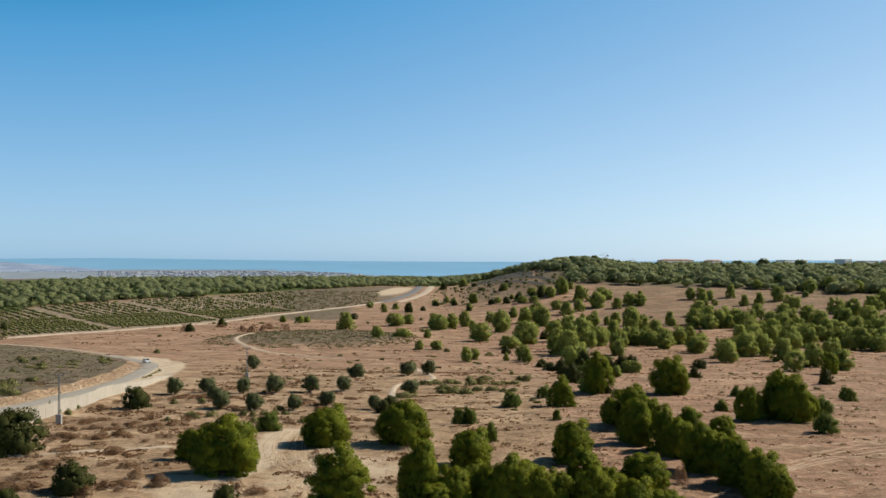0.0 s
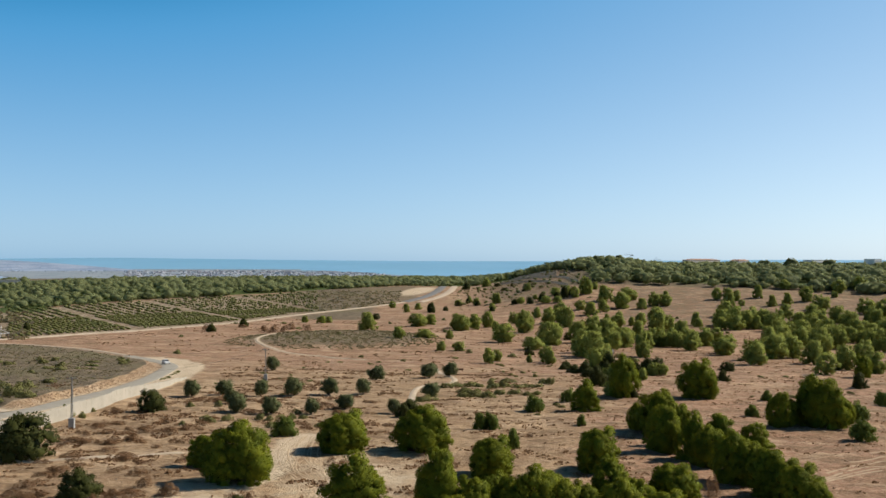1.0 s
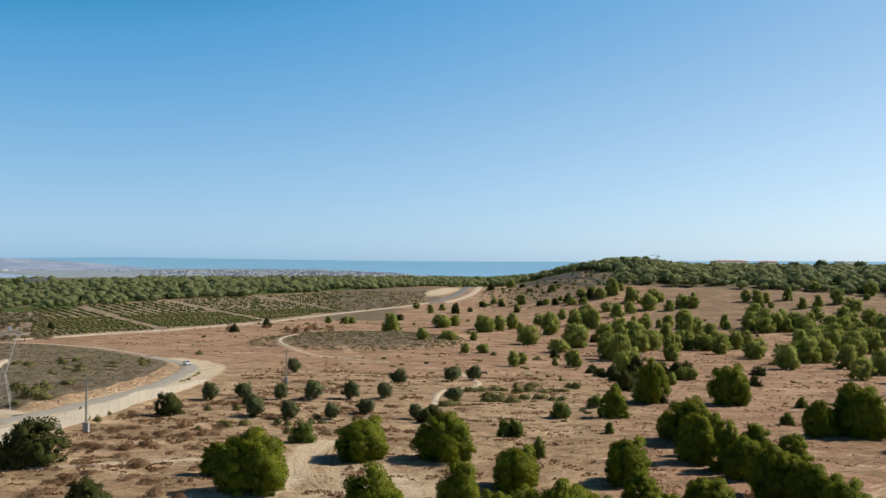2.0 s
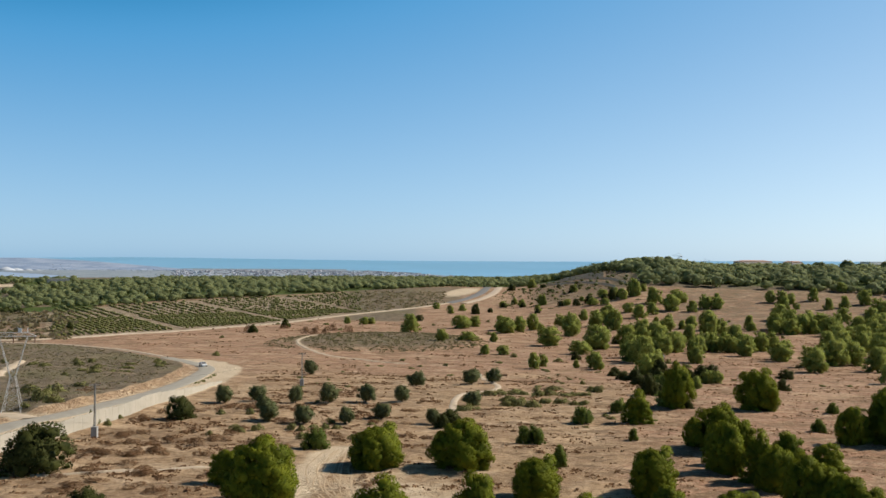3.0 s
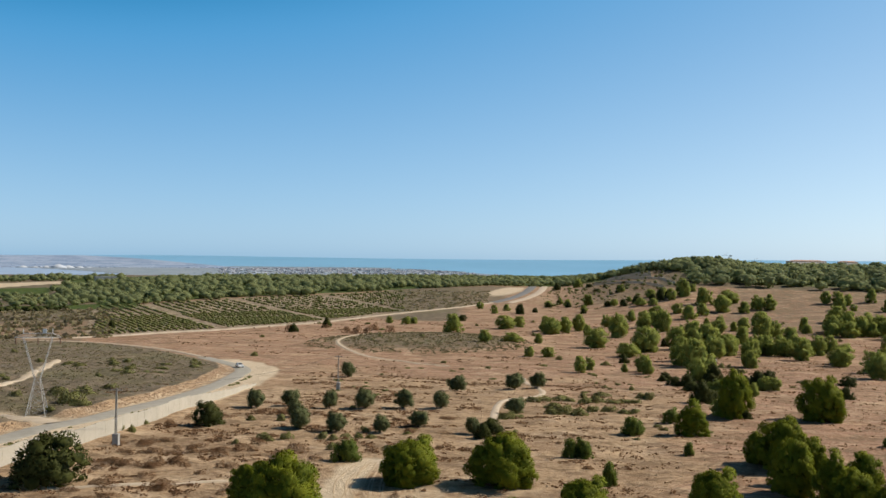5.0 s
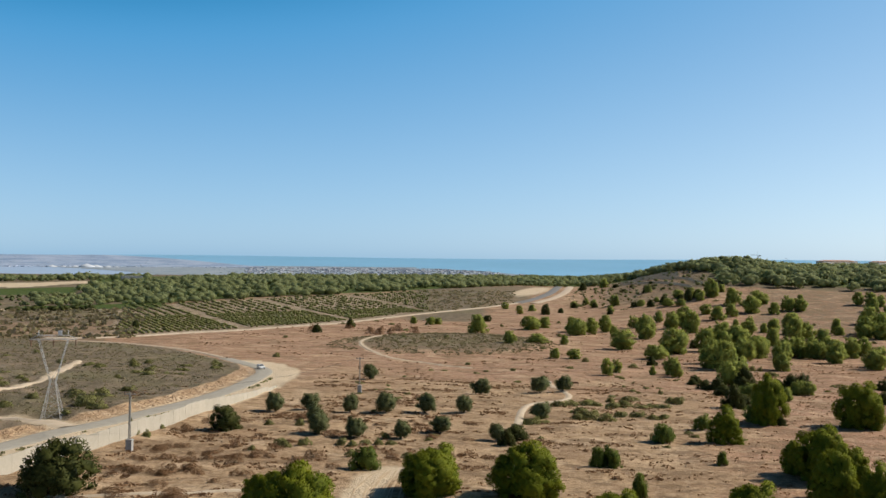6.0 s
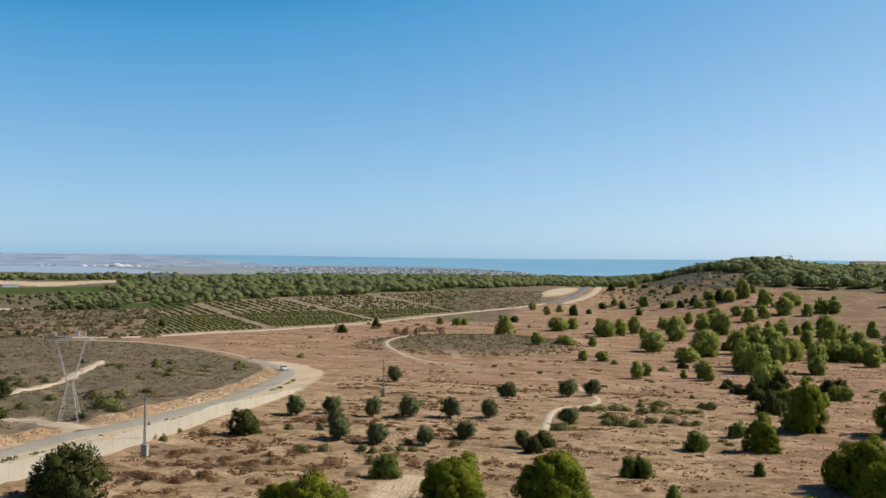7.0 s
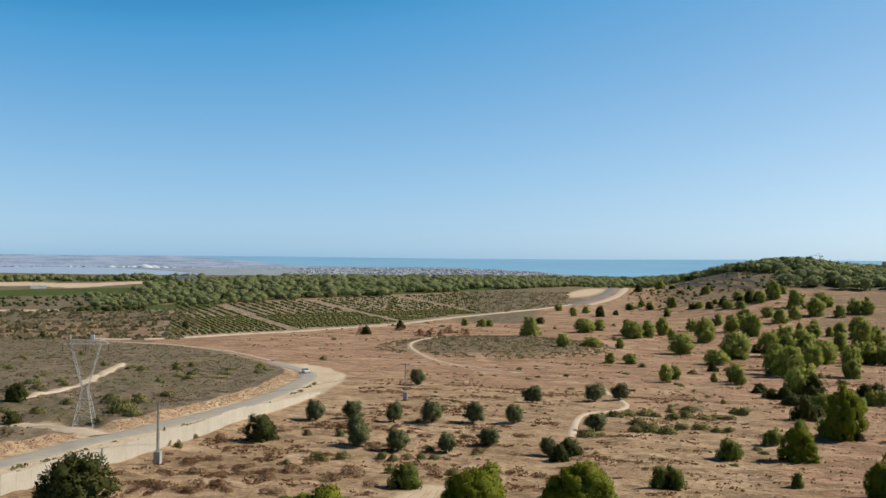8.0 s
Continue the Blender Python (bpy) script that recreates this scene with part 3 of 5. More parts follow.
PROTO = {}
for i in range(4):
    PROTO["round", i] = make_tree("pine_tree", 10 + i, 7, 4.4, 0.1, round_profile, 92, 0.24, 175, (0.42, 0.16), (BARK, PINE), "bushy green Aleppo pine with foliage down to dry soil", "pine tree", "pines on the slope", 0.22)
for i in range(3):
    PROTO["tall", i] = make_tree("pine_tree", 30 + i, 8, 3.6, 0.15, cone_profile, 78, 0.27, 160, (0.40, 0.16), (BARK, PINE), "tall conical green pine with layered boughs", "pine tree", "pines on the slope", 0.20, 0.7)
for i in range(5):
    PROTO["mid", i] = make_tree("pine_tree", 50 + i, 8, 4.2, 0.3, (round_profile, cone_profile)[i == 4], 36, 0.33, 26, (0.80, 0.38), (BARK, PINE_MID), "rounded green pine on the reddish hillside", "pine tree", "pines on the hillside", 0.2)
for i in range(3):
    PROTO["olive", i] = make_tree("olive_tree", 70 + i, 4, 2.2, 0.6, ball_profile, 46, 0.35, 150, (0.30, 0.13), (OLIVE_BARK, OLIVE), "grey-green olive tree with a short trunk", "olive tree", "olive grove", 0.22, 0.85, 0.6, 0.5)
for i in range(3):
    PROTO["bush", i] = make_tree("evergreen_bush", 90 + i, 4, 2.6, 0.05, dome_profile, 48, 0.29, 125, (0.34, 0.17), (BARK, DARKLEAF), "dense dark-green evergreen bush on bare soil", "bush", "evergreen bushes", 0.14, 0.85, 0.7, 0.3)
for i in range(2):
    PROTO["fig", i] = make_tree("leafy_shrub", 110 + i, 2.6, 2.0, 0.15, dome_profile, 26, 0.33, 110, (0.32, 0.20), (BARK, BRIGHTLEAF), "low leafy shrub with bright green foliage", "shrub", "leafy shrubs", 0.1, 0.85, 0.8, 0.4)
for i in range(3):
    PROTO["dry", i] = make_tree("dry_shrub", 130 + i, 1.2, 1.7, 0.0, dome_profile, 18, 0.30, 190, (0.46, 0.07), (BARK, DRY), "dead reddish-brown shrub with bare twigs", "dry shrub", "dry shrubs in the field", 0.05, 0.8, 1.0, 0.6, 0.0)
for i in range(3):
    PROTO["weed", i] = make_tree("low_shrub", 150 + i, 1.1, 1.6, 0.0, dome_profile, 20, 0.38, 150, (0.40, 0.17), (BARK, WEED), "low grey-green saltbush on dry ground", "shrub", "low green shrubs", 0.04, 0.75, 0.8, 0.2, 0.0)
USED = set()


def plant(kind, rows, count, seed=1):
    """A tree or shrub for each row: x, y, height, width."""
    rng = np.random.default_rng(seed)
    for i, (x, y, h, w) in enumerate(rows):
        key = (kind, int(rng.integers(count)) if len(rows) > 3 else i % count)
        ob, h0, r0 = PROTO[key]
        sx = w / (2 * r0)
        size = (sx, sx * rng.uniform(0.9, 1.1), h / h0)
        m = pose(x, y, gz(x, y) - 0.03 * h, 0, 0, float(rng.uniform(0, 360))) @ Matrix.Diagonal((*(a / b for a, b in zip(size, ob.scale)), 1))
        if key in USED:
            copy_thing(ob, m)
        else:
            USED.add(key)
            ob.matrix_basis = m


ROUND_PINES = [(-42.1, 125.5, 8.2, 9.8), (-50, 135.3, 4.9, 5.2), (-33.1, 149.6, 6.6, 9.6), (-20.7, 152.2, 7.4, 10.4), (-8.8, 133.2, 5.8, 7.9), (5.9, 139.1, 6.5, 7.5), (34.8, 235.8, 9.5, 10.3), (16.7, 234.4, 10.5, 8.4), (18.7, 174.6, 7.9, 8.3), (15.2, 177.8, 5.1, 4.7), (14.6, 121.9, 4.7, 6.7), (17.4, 156.8, 7.7, 7.1), (24.3, 134.2, 7, 7.2), (50.5, 188.7, 9.8, 9.1), (55.4, 192.7, 5.4, 5.2), (42.7, 187.6, 6.9, 6.4)]
TALL_PINES = [(-22.9, 108.9, 7.8, 8.8), (-13.1, 109.7, 8.2, 6.2), (6.8, 205.5, 6.9, 6.6), (21.4, 150.9, 7.7, 5.9), (25.5, 154, 6.6, 5.9), (48.8, 191.8, 9.7, 6.3), (27.4, 126.7, 6, 5.6), (30.1, 150.4, 5.9, 5.9)]
GROVE_PINES = [(-8.9, 108, 5.6, 6.1), (-5.3, 110.3, 5.5, 5.7), (-2.3, 107.4, 7.2, 7.3), (0.9, 106.5, 5.7, 5.4), (6.6, 119.2, 5.6, 6.3), (7.2, 107.1, 6, 6.2), (3.3, 106.7, 5.3, 5.4), (11.6, 107.6, 4.8, 6.2), (28.5, 119.1, 5.7, 6.5), (9.5, 110, 3.3, 4.6), (-11, 105.2, 3.9, 5.2), (15.5, 108, 3.2, 5.2), (20.7, 164.9, 6.9, 5.9), (22.6, 145.6, 6.1, 5.7), (26.1, 133.2, 5.9, 5.5), (28.4, 124.8, 5.3, 5.2), (-0.7, 115.9, 4.9, 5.6), (-7.1, 110.9, 5.4, 5.4), (9.5, 117, 4.2, 4.9), (30.3, 117.8, 4.2, 4.9), (94.9, 306.8, 7.1, 7.1)]
OLIVES = [(-84.4, 217.6, 4.2, 4.6), (-77.8, 221.2, 3.8, 4.4), (-70.5, 205.2, 3.6, 4.1), (-64.3, 190.6, 4.2, 5.2), (-68.8, 221.2, 4.2, 4.4), (-56.6, 188.9, 3.7, 4.4), (-61.6, 223.7, 4.5, 5.2), (-48.8, 190.9, 3.4, 4), (-53.5, 226.3, 4.6, 5), (-43.7, 199.4, 3.3, 4.4), (-45.6, 228.9, 4, 5), (-49.6, 267.5, 4.6, 5.5), (-35.6, 275.8, 4.7, 6), (-30.1, 280.9, 4.6, 4.7), (-28.7, 226, 3.6, 4.7), (-88.3, 295.3, 4.7, 4.7), (-32.6, 195, 3.3, 3.1)]
DARK_BUSHES = [(-79.9, 137.4, 6.8, 10.3), (-82.1, 190, 4.7, 6.2), (-58.2, 113.3, 4.2, 6.5), (-46.4, 162.9, 3.4, 4.6), (-13.3, 175.6, 3.2, 3.2), (-11.2, 175.8, 3.4, 3.6), (-6.6, 155.6, 3.4, 2.6), (57.6, 326.3, 3.1, 6.9), (49, 284.2, 3.3, 4.7), (-29.4, 197.4, 2.9, 4.8), (-29.9, 191.6, 3, 3.5), (-3.9, 203, 3.3, 4.9), (3.3, 219.5, 3.2, 3.7), (5.2, 183.4, 2.2, 1.8), (40.2, 201.3, 2.6, 3.3), (59.9, 198.5, 4.2, 4.9), (52.4, 171.5, 4, 5), (74.2, 226.5, 3.7, 4.2), (49.9, 232.8, 2.7, 3)]
FORE_BUSHES = [(-36.5, 108.3, 2.3, 4.1), (-62.6, 105.5, 2, 4.1), (82.2, 269.4, 4.4, 5)]
LEFT_BUSHES = [(-148.5, 207, 4.1, 5), (-132.3, 187.4, 2.5, 3.8), (-288.1, 497.6, 4.9, 4.3), (-181.1, 546.8, 5.7, 6.4), (-185.6, 505.7, 4.7, 6.5), (-309.4, 410.6, 3.7, 2.6), (-116.7, 626.6, 4.2, 6.4)]
DEAD_SHRUBS = [(-37.6, 110.7, 2.4, 3.2), (19.9, 125.9, 3, 2.1), (-37.2, 115, 1.4, 1.7), (-54.9, 110, 1.8, 2.8), (-47.7, 116.4, 1.9, 2.6)]
UNDERGROWTH = [(7.1, 307.5, 2.6, 5.5), (11.1, 292.3, 2.8, 5.9), (14.1, 268.8, 2.9, 5.8), (15.4, 239.8, 3.1, 4.3), (19.1, 233.4, 1.9, 3.3), (30.9, 319.1, 3, 3), (3.6, 319.3, 1.9, 3.8), (33.9, 312.3, 3.3, 3.3), (17.2, 309.3, 4, 4.8)]
MID_A = [(-103.3, 530.3, 10.6, 11.6), (-79.9, 567, 8.2, 12.3), (-74.4, 583.4, 7, 8.4), (-143.2, 584.4, 5, 6.4), (-155.1, 588.3, 5, 5), (-140, 590.5, 4.3, 5.7), (-181.1, 547.7, 4, 4.7), (-62.2, 464.7, 4.5, 11.2), (-72.4, 448.6, 6, 6.5), (-50.5, 473.6, 5.1, 5.1), (-47, 405.6, 4.4, 4.9), (-39.5, 406.8, 4.2, 5.9), (-54.7, 555.6, 7.3, 8), (-44.1, 547.6, 9.2, 8.5), (-37.8, 562.9, 10.1, 8.1), (-22.9, 463, 9.4, 12.2), (-15.5, 524.8, 13.2, 11.3), (-23.7, 597.2, 7.8, 7.1), (-10, 634, 7.6, 6.8), (-1.6, 596.3, 10.6, 9.2), (0.5, 459.2, 10.4, 8.8)]
MID_B = [(5.9, 642.3, 9.2, 10.7), (9.3, 573.1, 12.9, 8.2), (19.9, 667.9, 7.1, 8.7), (25.6, 642.2, 9.1, 9.9), (34.8, 658.8, 8.6, 9.4), (39, 706.8, 12.5, 12.5), (48.3, 675.6, 12, 13.6), (55.2, 712.8, 10.1, 12.6), (62.3, 673.7, 7.9, 8.7), (71.6, 687.3, 10.5, 11.3), (79.6, 687.7, 8.9, 9.7), (-1.1, 342.9, 6.1, 4.9), (-22.4, 339, 5.7, 5.3), (-20.1, 351.2, 4.6, 3.8), (-8.4, 347.4, 3.3, 2.9), (13.1, 405.3, 10.1, 9.2), (20.5, 462.1, 10.4, 9.9), (27.6, 463.1, 11, 8.8), (33.2, 442.9, 9.4, 9.4), (17, 332.2, 8.3, 8.3)]
MID_C = [(36, 382.9, 7.2, 6.3), (49.7, 452.3, 9.1, 8.5), (54.2, 446.1, 7.4, 6.8), (43.6, 493.4, 9.9, 8.7), (57.6, 534.8, 13.2, 10.1), (74, 415.3, 8.3, 8.8), (72, 353, 9.1, 9.5), (60, 426.4, 9, 7.5), (70.6, 455.3, 9.1, 8.6), (78.3, 470.1, 8.3, 7.7), (64.5, 488.9, 10.4, 9.8), (66.1, 549.1, 9.7, 9.7), (93, 431.6, 6.1, 6.6), (30.8, 300.1, 4.3, 3.9), (25.7, 282.3, 3.7, 3.7), (33.5, 300.6, 3.9, 3.9), (17.3, 280.8, 4.3, 6.7), (13.8, 236.7, 3.7, 4.2)]
MID_D = [(120.5, 718.3, 9.3, 8.4), (128, 718.6, 9.3, 9.3), (134.1, 713.7, 8.3, 6.7), (151.7, 727.6, 10.2, 8.5), (183.1, 713.2, 11.6, 10.8), (181.6, 674.7, 11, 14.1), (181.9, 773.5, 8.1, 9.9), (217.2, 756.1, 10.5, 11.4), (239.4, 776, 10.8, 11.7), (255, 757.8, 10.5, 9.6), (207.6, 732.8, 5.1, 5.1), (113.8, 495.5, 10.4, 11.6), (94.7, 392.9, 9.2, 9.2), (94.7, 362.7, 9.3, 9.3), (85.6, 314.3, 7.3, 8.1), (98.2, 336.1, 9, 8.6), (113.1, 365.9, 9.3, 8.9), (104, 324.6, 7.5, 8.3)]
MID_E = [(100.5, 582.8, 11.6, 11.6), (111, 594.1, 11.8, 10.4), (117.5, 584.5, 13, 11.6), (127.3, 598.8, 10.5, 10.5), (112, 638.9, 11.2, 11.2), (150.9, 641.4, 9, 11.2), (137.9, 559, 11.7, 11.7), (140.2, 537.6, 11.9, 11.3), (137.1, 498.5, 11.6, 10.4), (97.8, 425.7, 9, 9), (115.2, 461.6, 9.7, 9.7), (110.9, 411.4, 9.6, 9.6), (128, 446.8, 10.9, 9.9), (151.7, 500.5, 11.6, 10.4), (192.3, 601.2, 12.5, 13.9), (167.9, 502.6, 12.2, 11.6), (203.8, 586, 13.5, 13.5)]
MID_F = [(178.2, 504, 12.8, 12.8), (147.2, 433.3, 10.5, 11), (139.6, 432.1, 11, 10.5), (156.1, 434.6, 11, 11), (167.5, 563, 11.7, 11.7), (176, 615, 11.4, 10.7), (163.9, 628.4, 11, 11), (206.7, 658, 11.4, 12.9), (213.6, 645.2, 12.7, 12.7), (231.1, 659.3, 12.9, 13.7), (248, 685.7, 13.4, 13.4), (192.9, 505.9, 12.8, 12.8), (232.5, 619.2, 14.2, 14.2), (154.8, 402.8, 10.2, 10.2), (254, 647.7, 14.9, 14.9)]
MID_G = [(-67, 986.1, 9.4, 10.6), (-20, 816.7, 6.8, 6.8), (-42.6, 757.6, 9.1, 5.4), (-68.3, 793.2, 5.7, 5.7), (-75.9, 773.2, 4.6, 7.4), (-60.4, 764.8, 6.4, 7.3), (-44.2, 711.1, 5.1, 6), (-23.7, 732.6, 5.2, 7), (2.5, 753.6, 6.3, 9), (11.4, 751.7, 7.1, 8), (17.5, 729.9, 8.7, 7.8), (27.9, 742.7, 11.4, 8.8), (34.1, 764.3, 6.3, 6.3), (-4, 715.3, 6, 10.2), (-13, 744.6, 4.4, 5.3), (4.4, 711.7, 5.1, 8.5), (-106.3, 695.5, 6.7, 5.9), (-124.1, 739, 5.4, 6.2), (-101.8, 724, 5.2, 6.1)]
BRUSH_A = [(-76.7, 151, 1.3, 4.8), (-72.2, 138.3, 1.4, 4.4), (-69.2, 143.7, 0.9, 3.6), (-69.4, 125.5, 1.1, 4), (-56.8, 126.9, 1.6, 3.7), (-52.9, 120.6, 1.7, 3), (-54.2, 114.7, 1.7, 2.9), (-48.4, 117, 2.2, 2.9), (-88.1, 186.4, 1.2, 3.5), (-62.2, 152.8, 1.5, 2.5), (-70, 154.9, 1.2, 2.9), (-65, 172.6, 1.1, 3.2), (-64, 114.6, 0.9, 2.9), (-82.2, 166.6, 0.9, 3.1), (-62.7, 147.1, 0.9, 2.2), (-55.4, 140.3, 1.1, 2.3), (-67.9, 118.3, 1.1, 3), (-82, 159.7, 1, 3)]
BRUSH_B = [(-78.7, 151.5, 1.2, 4.6), (-80.4, 158.8, 1.1, 2.4), (-77.5, 160.7, 1.3, 3.2), (-71.5, 162.3, 1.6, 3.2), (-66, 160.3, 2.1, 3.2), (-67.3, 151.5, 1.2, 2.2), (-70, 154.1, 1.1, 3.8), (-56.5, 168.2, 2, 4.1), (-65.5, 176.3, 1.2, 3.5), (-71.9, 173.7, 1.2, 2.3), (-78.5, 147.9, 0.9, 3), (-72.4, 150.3, 1, 3.7), (-60.7, 153, 1.2, 3), (-57.3, 163.7, 1.7, 3.2)]
BRUSH_C = [(-86.9, 156.2, 1.1, 2.9), (-89.6, 156, 1.1, 2.4), (-89.8, 189.4, 1.2, 2.6), (-90.1, 186, 1, 2.3), (-89.3, 196.7, 1.4, 3.1), (-81.9, 177.5, 1.1, 2.2), (-85.5, 194.8, 1.2, 3.1), (-67.1, 175.6, 0.9, 2.6), (-79.9, 170.4, 0.9, 3.5), (-79, 160.2, 0.8, 2.4), (-51.2, 162.2, 1.1, 3.1), (-68.4, 192.1, 0.8, 2.3), (-45.1, 172.8, 0.8, 2.5)]
WEEDS_A = [(-67.9, 170.4, 1, 1.5), (-77.2, 198.4, 1.2, 2), (-71.5, 199.5, 1.4, 2), (-64.7, 176.6, 1.2, 3), (-66.9, 179.4, 1.1, 2.7), (-62.4, 179.1, 1.2, 2.5), (-56.7, 181.5, 1.3, 2.5), (-54.5, 180.8, 1.1, 2.1), (-53, 183, 0.9, 2.3), (-50.9, 183.9, 1.1, 2), (-48.8, 184.7, 0.9, 2.2), (-51.5, 171.1, 1.2, 2), (-42.8, 173.7, 1, 2), (-51.5, 190.3, 1.1, 2.2), (-29.3, 218.3, 1.5, 5.3), (-28.3, 226.5, 1.3, 3.3), (-21.3, 227.3, 1.5, 3.9), (-18.7, 228.5, 2, 5.5), (-15.4, 227.6, 1.7, 4.3), (-99.6, 187.2, 1.7, 0.9), (-93.8, 187.7, 0.9, 1.6)]
WEEDS_B = [(-25.4, 252.9, 1.2, 5), (-21.9, 254.6, 1.3, 4.5), (-19.3, 252.7, 1.1, 3.7), (-15.6, 250.4, 1.5, 4.9), (-12.8, 253.8, 1.7, 4.4), (-9.2, 253.5, 1.2, 4.9), (-6.3, 256.9, 1.1, 4.9), (-3.9, 256, 1.2, 3.7), (-9.4, 236.8, 1.4, 4.5), (-6.1, 234.2, 1.1, 3.3), (-4, 235.2, 1.1, 3.3), (-0.9, 264.8, 2, 4.1), (-13.1, 235.1, 1.3, 4.5), (-21.8, 239.8, 1.2, 4.7), (-27.5, 248.8, 1.5, 4.9), (-2.7, 267.2, 1.5, 3.1), (-12.1, 267.1, 1.3, 5.2), (-16.9, 262.5, 1.3, 2.6), (-5.2, 286.6, 1.4, 2)]
WEEDS_C = [(-121.2, 205.2, 2.7, 5.9), (-124.9, 216.2, 2.4, 5.3), (-129.6, 214, 1.9, 5.3), (-116.3, 201.2, 1.6, 4.9), (-136.1, 207.8, 1.4, 3.1), (-98.2, 147, 0.8, 2.3), (-99.9, 151.1, 0.6, 1.9), (-93.3, 140.9, 1.2, 1.5), (-91.2, 178.2, 1.3, 2.2), (-93.5, 178.4, 0.9, 1.7)]
THICKET = [(12, 261.7, 5.7, 6.2), (29.2, 302.7, 5.5, 7.2), (33.1, 310.2, 5.3, 6.5), (15.2, 331.9, 5.9, 7.5), (10.4, 305.7, 3.6, 4.5), (4.6, 323, 2.6, 4.5), (18.3, 317.3, 6.2, 6.8), (25.6, 301, 4, 4.6), (22.4, 390.5, 4.3, 5.1), (7.8, 480.7, 4, 5), (8.3, 306.1, 1.5, 6), (-9.4, 387.7, 3.6, 4.4)]
TERRACE_BUSHES = [(-28.2, 734.8, 4, 5.6), (-16.4, 723.2, 5.5, 6.3), (-7.1, 729.7, 6.3, 8.7), (4.2, 737.2, 4.7, 5.5), (9.8, 733.5, 9.4, 7.1), (15.7, 743.2, 6.4, 6.4), (-74.2, 762.8, 4.2, 5.9), (-68.9, 787.7, 4.4, 4.4), (-58.5, 757.4, 4.2, 5), (-88.1, 697.1, 7.8, 7), (-79.4, 715, 3.6, 4.8), (-43.4, 697.1, 3.8, 5.3), (-86.9, 977, 7.7, 8.8), (-41.9, 865.1, 2.9, 8.6), (-36.1, 892.1, 2.9, 5.9), (-53.1, 943.2, 3.7, 7.3), (-19.4, 882.9, 2.4, 5.8), (-22.5, 819.5, 6.3, 6.3)]
MID_H = [(12.8, 464.2, 11, 11.4), (20, 488.5, 12.6, 13.1), (25.8, 480.2, 11.8, 12.3), (11.5, 384.9, 9.3, 8.9), (15.4, 378.2, 11, 10.2), (25.4, 424.4, 9.8, 9.4), (-1, 447.4, 11.6, 13), (-8.2, 417.8, 6, 10.4), (-2.1, 350.4, 6.3, 5.6), (-45, 757.4, 9.1, 6.6), (25, 742.1, 14.2, 9.5), (6.7, 577.4, 12.2, 9.1), (61.9, 580.8, 12.5, 13.1), (35.7, 388.6, 10.7, 6.5), (31.3, 439.4, 9.7, 8.8), (14.2, 321.5, 7.8, 7.8)]

MID_I = [(86.2, 386.6, 10.2, 10.6), (97.4, 446.8, 10.5, 10.2), (113.2, 573.7, 11.5, 11.8), (124.3, 584.7, 11.2, 12.1), (131.5, 577.9, 12, 10.2), (114.4, 617.6, 10.5, 10.9), (76.2, 377.9, 8.2, 9.3), (105.3, 457.6, 10.4, 11.2), (122.3, 485.4, 11.6, 11.8), (115.6, 431.1, 11.2, 11), (124.4, 556.2, 10.8, 12), (154.1, 577.6, 12, 13), (69.5, 402.7, 7.6, 8.4), (130.2, 470.6, 10, 11)]
BARE_SHRUBS = [(-191.8, 515.3, 4.4, 6.3), (-178.5, 538.2, 2.6, 6.5), (-155.9, 506.6, 4.3, 6.1), (-149.1, 502.4, 5, 6.8), (-145.5, 508.7, 4.4, 5.3), (-147.8, 530, 5, 7.9), (-133.8, 514.1, 4.6, 6.1)]
plant("round", ROUND_PINES, 4, 1)
plant("tall", TALL_PINES, 3, 2)
plant("round", GROVE_PINES, 4, 3)
plant("olive", OLIVES, 3, 4)
plant("bush", DARK_BUSHES[:3] + FORE_BUSHES + LEFT_BUSHES, 3, 5)
plant("bush", DARK_BUSHES[7:11] + UNDERGROWTH, 3, 6)
plant("bush", THICKET + TERRACE_BUSHES, 3, 16)
plant("fig", DARK_BUSHES[3:7] + DARK_BUSHES[11:], 2, 7)
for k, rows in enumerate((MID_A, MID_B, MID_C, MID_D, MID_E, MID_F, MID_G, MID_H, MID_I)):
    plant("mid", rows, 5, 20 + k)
CLUSTERS = [(150, 480, 40, 60, 26), (108, 590, 26, 26, 12), (45, 470, 26, 40, 16), (190, 600, 40, 60, 22), (20, 600, 40, 30, 10), (-40, 560, 40, 30, 8), (100, 700, 70, 20, 8)]
rng = np.random.default_rng(77)
for k, (cx, cy, rx, ry, n) in enumerate(CLUSTERS):
    w, q, h = rng.uniform(0, 2 * math.pi, n), np.sqrt(rng.uniform(0, 1, n)), rng.uniform(4.0, 9.5, n)
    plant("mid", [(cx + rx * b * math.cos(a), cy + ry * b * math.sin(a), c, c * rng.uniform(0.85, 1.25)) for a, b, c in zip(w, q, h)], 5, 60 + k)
plant("dry", DEAD_SHRUBS + BARE_SHRUBS, 3, 14)
plant("dry", [(x, y, 0.75 * h, w) for x, y, h, w in BRUSH_A + BRUSH_B + BRUSH_C], 3, 8)
plant("weed", WEEDS_A + WEEDS_B + WEEDS_C, 3, 9)


def patch(x, y, sx, sy, k):
    """Noise over the ground, for arrays."""
    return np.array([noise.noise((a / sx, b / sy, k)) for a, b in zip(x, y)])


def scatter(rng, n, box, keep):
    """n places in a box that pass a test on arrays."""
    out = np.zeros((0, 2))
    while len(out) < n:
        x, y = rng.uniform(box[0], box[1], 2 * n), rng.uniform(box[2], box[3], 2 * n)
        ok = keep(x, y)
        out = np.concatenate([out, np.stack([x[ok], y[ok]], -1)])
    return [tuple(p) for p in out[:n].tolist()]


